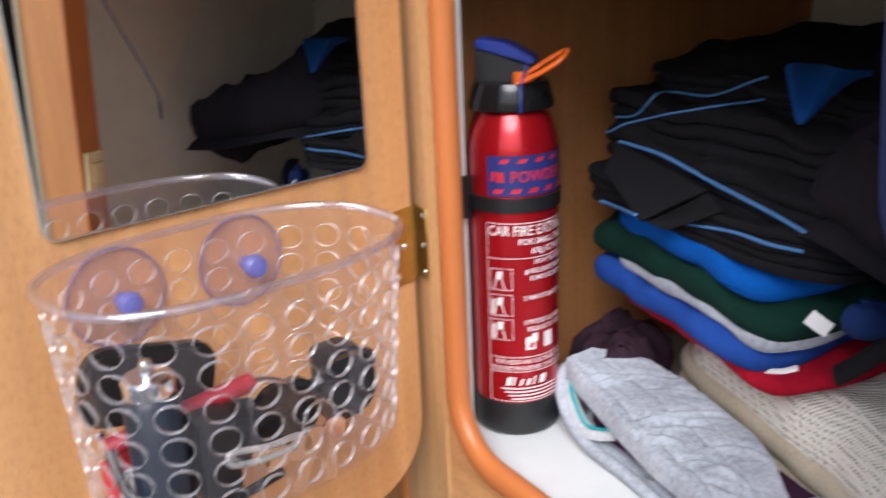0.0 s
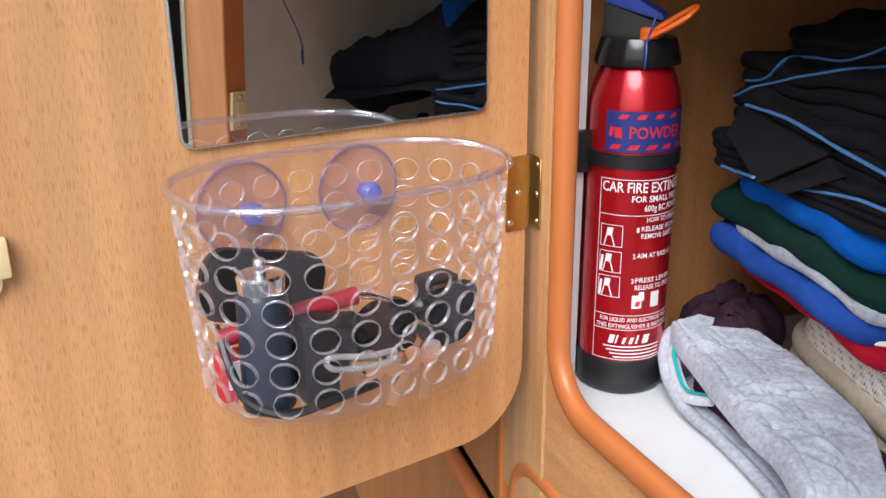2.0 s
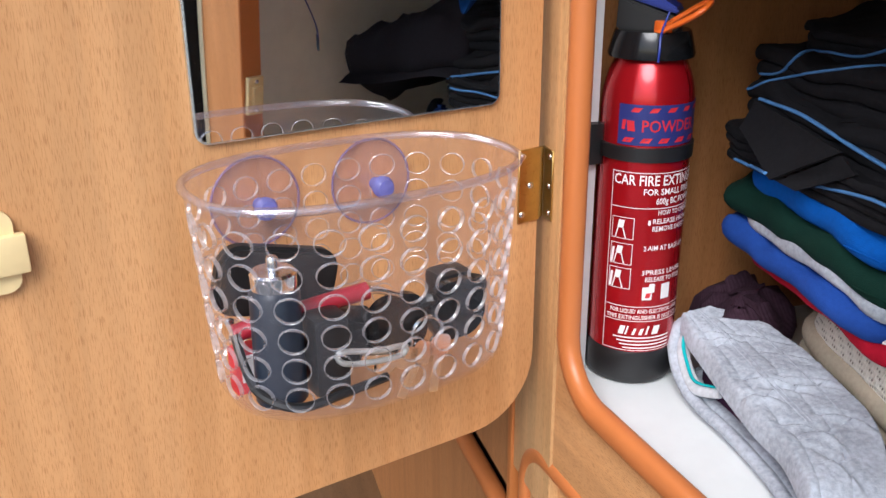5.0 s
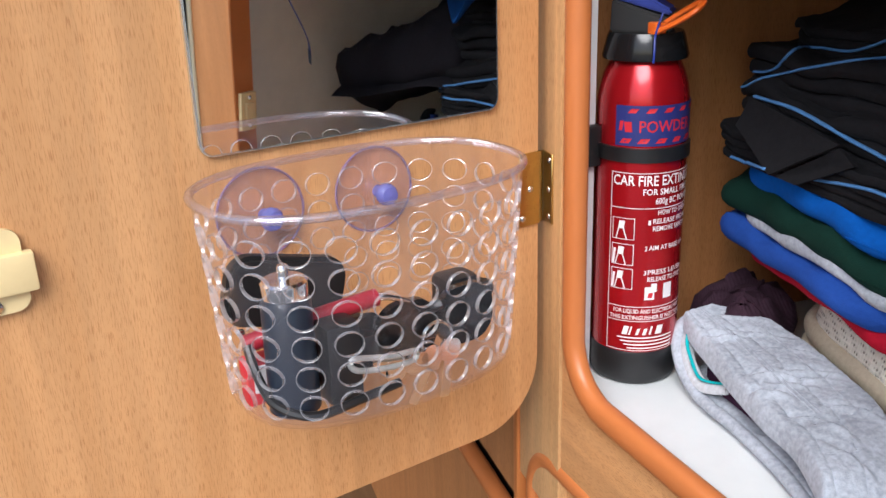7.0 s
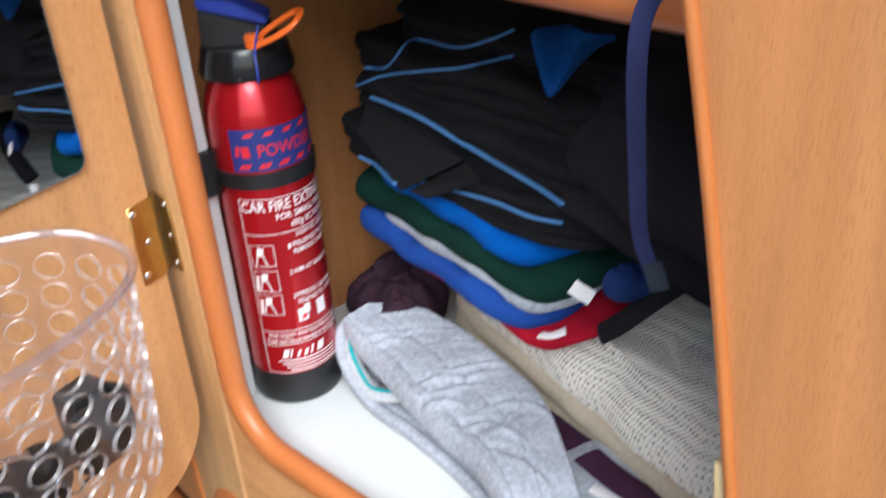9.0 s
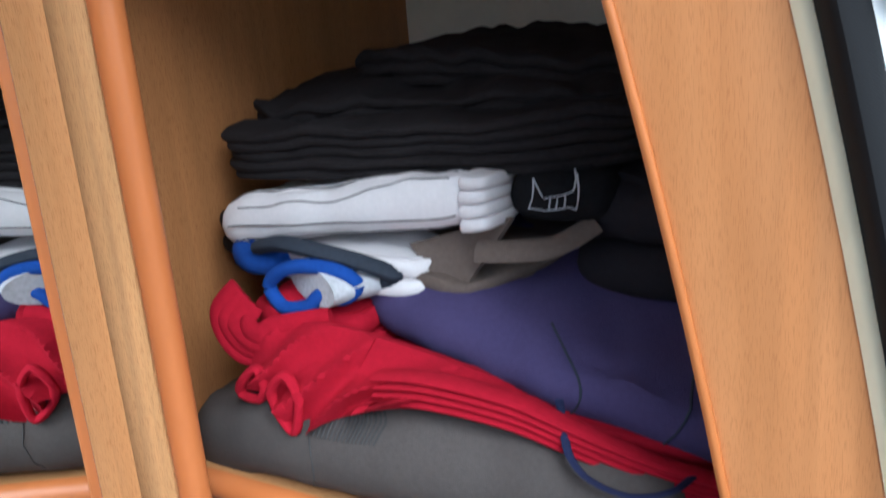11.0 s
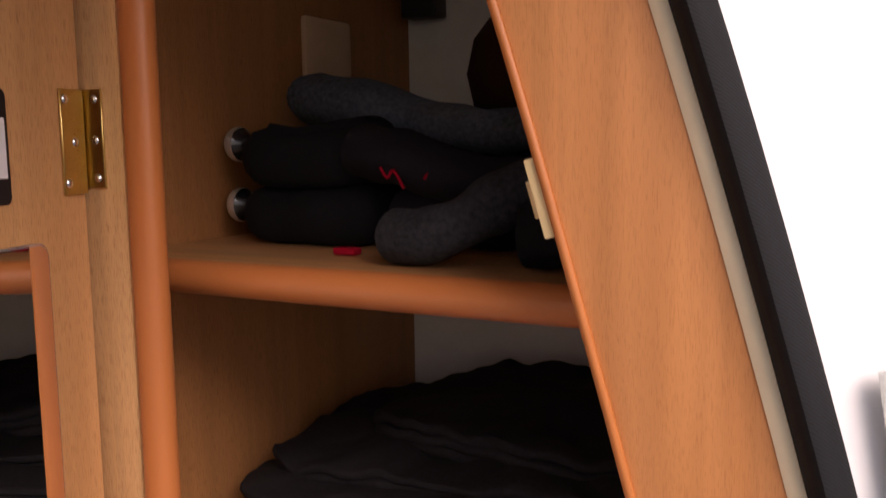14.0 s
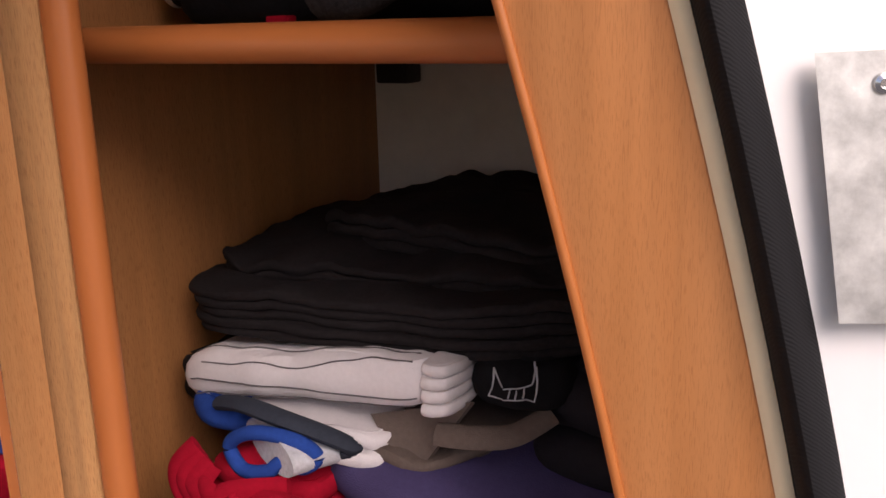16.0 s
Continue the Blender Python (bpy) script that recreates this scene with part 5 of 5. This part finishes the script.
for pts in (((0.118, 0.1255, UP + 0.060), (0.124, 0.1245, UP + 0.053), (0.128, 0.126, UP + 0.058), (0.135, 0.1275, UP + 0.046)), ((0.150, 0.129, UP + 0.052), (0.155, 0.130, UP + 0.058), (0.160, 0.133, UP + 0.050))):
    thing("red_stitching", tube(pts, 0.0011, 6, 4), RED_CLOTH, "red stitched mark on the charcoal sock", "mark", "red marks")
vent = empty("wall_box", pose(0, 0, 0), label="beige plastic box on the side wall above the shelf", category="box")
part("cover", box(-0.0798, 0.300, 0.985, -0.072, 0.375, 1.045, 0.005), plain("beige_box", (0.66, 0.46, 0.28), 0.5), vent)
thing("black_bracket", box(-0.072, 0.470, 1.060, -0.030, 0.4995, 1.10, 0.003), BLACK, "small black bracket at the back wall", "bracket")
thing("shelf_bracket", box(-0.060, 0.470, 0.785, -0.020, 0.4995, 0.826, 0.003), BLACK, "small black bracket under the upper shelf", "bracket")

# ---- clear basket on the door ----
basket = empty("clear_basket", DOOR, label="clear perforated plastic basket hung on the door by suction cups", category="basket")
BU, BW, BA, BB, BT, BZ = 0.2090, 0.0720, 0.1060, 0.0680, 0.2475, 0.1150


def rim_point(s, k, z):
    """Point at the turn s (0 to 1) of the basket's outline, scaled by k."""
    c, d = math.cos(2 * math.pi * s), math.sin(2 * math.pi * s)
    e = 2 / 2.5
    return Vector((BU + k * BA * math.copysign(abs(c) ** e, c), BW + (k * BB if d > 0 else BB * (0.5 + 0.5 * k)) * math.copysign(abs(d) ** e, d), z))


ARC = []
acc, last = [0.0], rim_point(0, 1, 0)
for i in range(1, 721):
    q = rim_point(i / 720, 1, 0)
    acc.append(acc[-1] + (q - last).length)
    last = q


def wall_point(f, g):
    """f: share of the way round by length; g: share of the height from the bottom."""
    s = float(np.interp((f % 1.0) * acc[-1], acc, np.linspace(0, 1, 721)))
    return rim_point(s, 0.905 + 0.095 * g, BZ + 0.004 + (BT - BZ - 0.004) * g)


COLS, ROWS = 22, 6
edge_bm = bmesh.new()
bm = bmesh.new()
for c in range(COLS):
    for r in range(ROWS):
        g0, g1 = r / (ROWS + 0.55), (r + 1) / (ROWS + 0.55)
        gm_, gh = (g0 + g1) / 2 + 0.015, (g1 - g0) / 2
        outer, inner = [], []
        for k in range(24):
            a = 2 * math.pi * k / 24
            ca, sa = math.cos(a), math.sin(a)
            m = max(abs(ca), abs(sa))
            outer.append(bm.verts.new(wall_point((c + 0.5 + 0.5 * ca / m) / COLS, (g0 + g1) / 2 + gh * sa / m)))
            inner.append(bm.verts.new(wall_point((c + 0.5 + 0.355 * ca) / COLS, (g0 + g1) / 2 + gh * 0.80 * sa)))
        for k in range(24):
            j = (k + 1) % 24
            bm.faces.new((outer[k], outer[j], inner[j], inner[k]))
        mid_c = sum((v.co for v in inner), Vector()) / 24
        axis = (inner[0].co - inner[12].co).cross(inner[6].co - inner[18].co).normalized()
        loops = [[edge_bm.verts.new(mid_c + (v.co - mid_c) * s + axis * o) for v in inner] for s, o in ((1.0, 0.0014), (0.955, 0.0012), (0.945, 0.0), (0.955, -0.0012), (1.0, -0.0014))]
        for p, q in zip(loops, loops[1:]):
            for k in range(24):
                edge_bm.faces.new((p[k], p[(k + 1) % 24], q[(k + 1) % 24], q[k]))
g0 = ROWS / (ROWS + 0.55)
for k in range(96):
    q = [bm.verts.new(wall_point(f / 96, g)) for f, g in ((k, g0), (k + 1, g0), (k + 1, 1.0), (k, 1.0))]
    bm.faces.new(q)
bmesh.ops.remove_doubles(bm, verts=bm.verts[:], dist=0.0004)
ring = [bm.verts.new(wall_point(k / 72, -0.028) * 1.0) for k in range(72)]
ring2 = [bm.verts.new(wall_point(k / 72, 0.0)) for k in range(72)]
mid = Vector((BU, BW, BZ))
for v in ring:
    v.co = mid + (v.co - mid) * 0.985
for k in range(72):
    j = (k + 1) % 72
    bm.faces.new((ring2[k], ring2[j], ring[j], ring[k]))
bm.faces.new(ring)
bmesh.ops.recalc_face_normals(bm, faces=bm.faces[:])
wall_ob = part("basket_wall", bm, CLEAR, basket)
sol = wall_ob.modifiers.new("thickness", "SOLIDIFY")
sol.thickness, sol.offset, sol.use_rim = 0.0022, 0.0, False
wall_ob.visible_shadow = False
# rings round the holes, with the glints put into their whitish colour
edges = part("hole_edges", edge_bm, HOLE_RIM, basket, "moulded edges of the holes, whitened for their glints")
edges.visible_shadow = False
rim = part("rim", tube([rim_point(k / 40, 1.012, BT) for k in range(40)], 0.0027, 10, 4, 1.0, True), CLEAR_RIM, basket, "thick clear rim")
rim.visible_shadow = False
for u, z in ((0.251, 0.214), (0.163, 0.214)):
    bm = lathe([(0.0001, 0.0012), (0.020, 0.0010), (0.031, 0.0005), (0.0315, 0.0018), (0.022, 0.0042), (0.009, 0.0065), (0.0001, 0.0068)], 40)
    bmesh.ops.transform(bm, verts=bm.verts[:], matrix=Matrix.Translation((u, 0.0005, z)) @ Matrix.Rotation(radians(-90), 4, "X"))
    cup = part("suction_cup", bm, CUP, basket, "violet-tinted suction cup")
    cup.visible_shadow = False
    bm = tube([(u + 0.0312 * math.cos(a), 0.0018, z + 0.0312 * math.sin(a)) for a in np.linspace(0, 2 * math.pi, 24, endpoint=False)], 0.0009, 6, 2, 1.0, True, up=(0, 1, 0))
    part("cup_edge", bm, CUP_EDGE, cup, "violet edge of the cup")
    bm = lathe([(0.0001, 0.0), (0.0045, 0.0), (0.005, 0.004), (0.0075, 0.010), (0.008, 0.014), (0.006, 0.018), (0.0001, 0.0195)], 24)
    bmesh.ops.transform(bm, verts=bm.verts[:], matrix=Matrix.Translation((u, 0.0070, z)) @ Matrix.Rotation(radians(-90), 4, "X"))
    part("knob", bm, CUP_KNOB, cup, "violet plastic knob")

# ---- things in the basket ----
BF = BZ + 0.002


def in_basket(name, bm, material, label, category):
    o = part(name, bm, material)
    o.matrix_world = DOOR
    return tagged(o, label, category)


wallet = empty("black_pouch", DOOR, label="black leather pouch with a silver stud", category="pouch")
bm = rounded_panel(-0.041, -0.023, 0.041, 0.023, 0.015, -0.006, 0.006)
bmesh.ops.bevel(bm, geom=[e for e in bm.edges if len(e.link_faces) == 2 and e.calc_face_angle() > 1.2], offset=0.003, segments=2, affect="EDGES")
bmesh.ops.transform(bm, verts=bm.verts[:], matrix=Matrix.Translation((0.262, 0.055, 0.178)) @ Matrix.Rotation(radians(-14), 4, "Y"))
part("leather", bm, plain("black_leather", (0.012, 0.011, 0.011), 0.45, relief=0.3), wallet)
bm = lathe([(0.0001, 0.002), (0.0022, 0.0015), (0.003, 0.0)], 14)
bmesh.ops.transform(bm, verts=bm.verts[:], matrix=Matrix.Translation((0.296, 0.0608, 0.160)) @ Matrix.Rotation(radians(-90), 4, "X"))
part("stud", bm, CHROME, wallet)
torch = empty("torch", DOOR @ Matrix.Translation((0.2795, 0.096, BF)), label="dark torch standing upright with a silver cap", category="torch")
part("tube", lathe([(0.0001, 0.0), (0.012, 0.0), (0.0158, 0.003), (0.0150, 0.072), (0.0128, 0.0755), (0.0001, 0.0755)], 28), plain("dark_blue_plastic", (0.012, 0.018, 0.030), 0.35), torch)
part("cap", lathe([(0.0001, 0.0758), (0.0135, 0.0758), (0.0140, 0.0780), (0.0140, 0.0845), (0.0125, 0.0860), (0.0001, 0.0863)], 28), CHROME, torch, "silver cap")
part("thread", lathe([(0.0001, 0.0864), (0.0036, 0.0864), (0.0036, 0.0935), (0.0030, 0.0945), (0.0001, 0.0945)], 14), CHROME, torch, "silver stud")
grip = empty("black_grip", DOOR, label="black plastic mount lying behind the torch", category="mount")
part("arm", box(0.238, 0.088, BF, 0.262, 0.110, 0.170, 0.005), BLACK, grip)
part("clamp", box(0.205, 0.055, BF, 0.2275, 0.085, 0.145, 0.006), BLACK, grip)
pen = empty("red_pen", DOOR, label="red screwdriver pen lying across the basket", category="pen")
part("body", tube([(0.300, 0.076, 0.159), (0.258, 0.083, 0.167), (0.214, 0.087, 0.171)], 0.0058, 14, 6), plain("dark_red_plastic", (0.30, 0.012, 0.025), 0.35), pen)
part("tip", tube([(0.2135, 0.087, 0.171), (0.205, 0.087, 0.169), (0.190, 0.087, 0.162)], 0.0032, 10, 5, taper=0.5), CHROME, pen, "silver tip")
card = empty("red_white_box", DOOR, label="small red box with a white face at the bottom", category="box")
part("box", box(0.231, 0.064, BF, 0.301, 0.078, BF + 0.030, 0.002), plain("red_card", (0.50, 0.015, 0.03), 0.5), card)
part("white_face", box(0.236, 0.0782, BF + 0.009, 0.2975, 0.0792, BF + 0.027, 0.0004, 1), PRINT_WHITE, card)
in_basket("black_cable", tube([(0.300, 0.080, 0.160), (0.300, 0.092, 0.144), (0.295, 0.104, 0.129), (0.277, 0.1165, BF + 0.004), (0.245, 0.1155, BF + 0.004), (0.215, 0.112, BF + 0.004)], 0.0030, 8, 8), BLACK, "thin black cable curled along the bottom", "cable")
case = empty("sunglasses", DOOR, label="black sunglasses lying in the basket", category="sunglasses")
for u in (0.192, 0.145):
    bm = rounded_panel(u - 0.0225, 0.119, u + 0.0225, 0.162, 0.017, 0.082, 0.088)
    part("lens", bm, BLACK_GLOSS, case, "glossy black lens")
part("bridge", tube([(0.172, 0.086, 0.152), (0.1685, 0.090, 0.155), (0.165, 0.086, 0.152)], 0.004, 8, 4), BLACK, case)
part("temple", tube([(0.124, 0.084, 0.152), (0.119, 0.075, 0.150), (0.121, 0.045, 0.142), (0.126, 0.030, 0.130)], 0.0045, 8, 6, 1.4), BLACK, case)
part("temple", tube([(0.213, 0.082, 0.152), (0.216, 0.070, 0.148), (0.213, 0.040, 0.137)], 0.0045, 8, 6, 1.4), BLACK, case)
in_basket("black_case", box(0.122, 0.050, BF, 0.150, 0.074, BF + 0.044, 0.006), BLACK, "black rounded case at the end of the basket", "case")
keys = empty("keys", DOOR, label="bunch of silver keys on a ring", category="keys")
part("ring", tube([(0.178 + 0.012 * math.cos(a), 0.100, 0.136 + 0.012 * math.sin(a)) for a in np.linspace(0, 2 * math.pi, 12, endpoint=False)], 0.0012, 8, 4, 1.0, True, up=(0, 1, 0)), CHROME, keys, "silver key ring")
for u0, z0, ang in ((0.184, 0.126, 60), (0.170, 0.127, 80), (0.196, BF + 0.008, -15), (0.212, BF + 0.009, 168)):
    bm = rounded_panel(-0.008, -0.008, 0.008, 0.008, 0.006, -0.001, 0.001)
    blade = rounded_panel(0.007, -0.0035, 0.034, 0.0035, 0.001, -0.0008, 0.0008)
    me = bpy.data.meshes.new("blade")
    blade.to_mesh(me)
    blade.free()
    bm.from_mesh(me)
    bpy.data.meshes.remove(me)
    bmesh.ops.transform(bm, verts=bm.verts[:], matrix=Matrix.Translation((u0, 0.103, z0)) @ Matrix.Rotation(radians(ang), 4, "Y"))
    part("key", bm, CHROME, keys, "silver key")
in_basket("metal_clip", tube([(0.246, 0.1105, 0.146), (0.220, 0.1105, 0.140), (0.200, 0.108, 0.137), (0.202, 0.108, 0.131), (0.222, 0.1105, 0.133), (0.244, 0.1105, 0.138)], 0.0020, 8, 5, 1.0, True), STEEL, "bent metal clip among the keys", "clip")
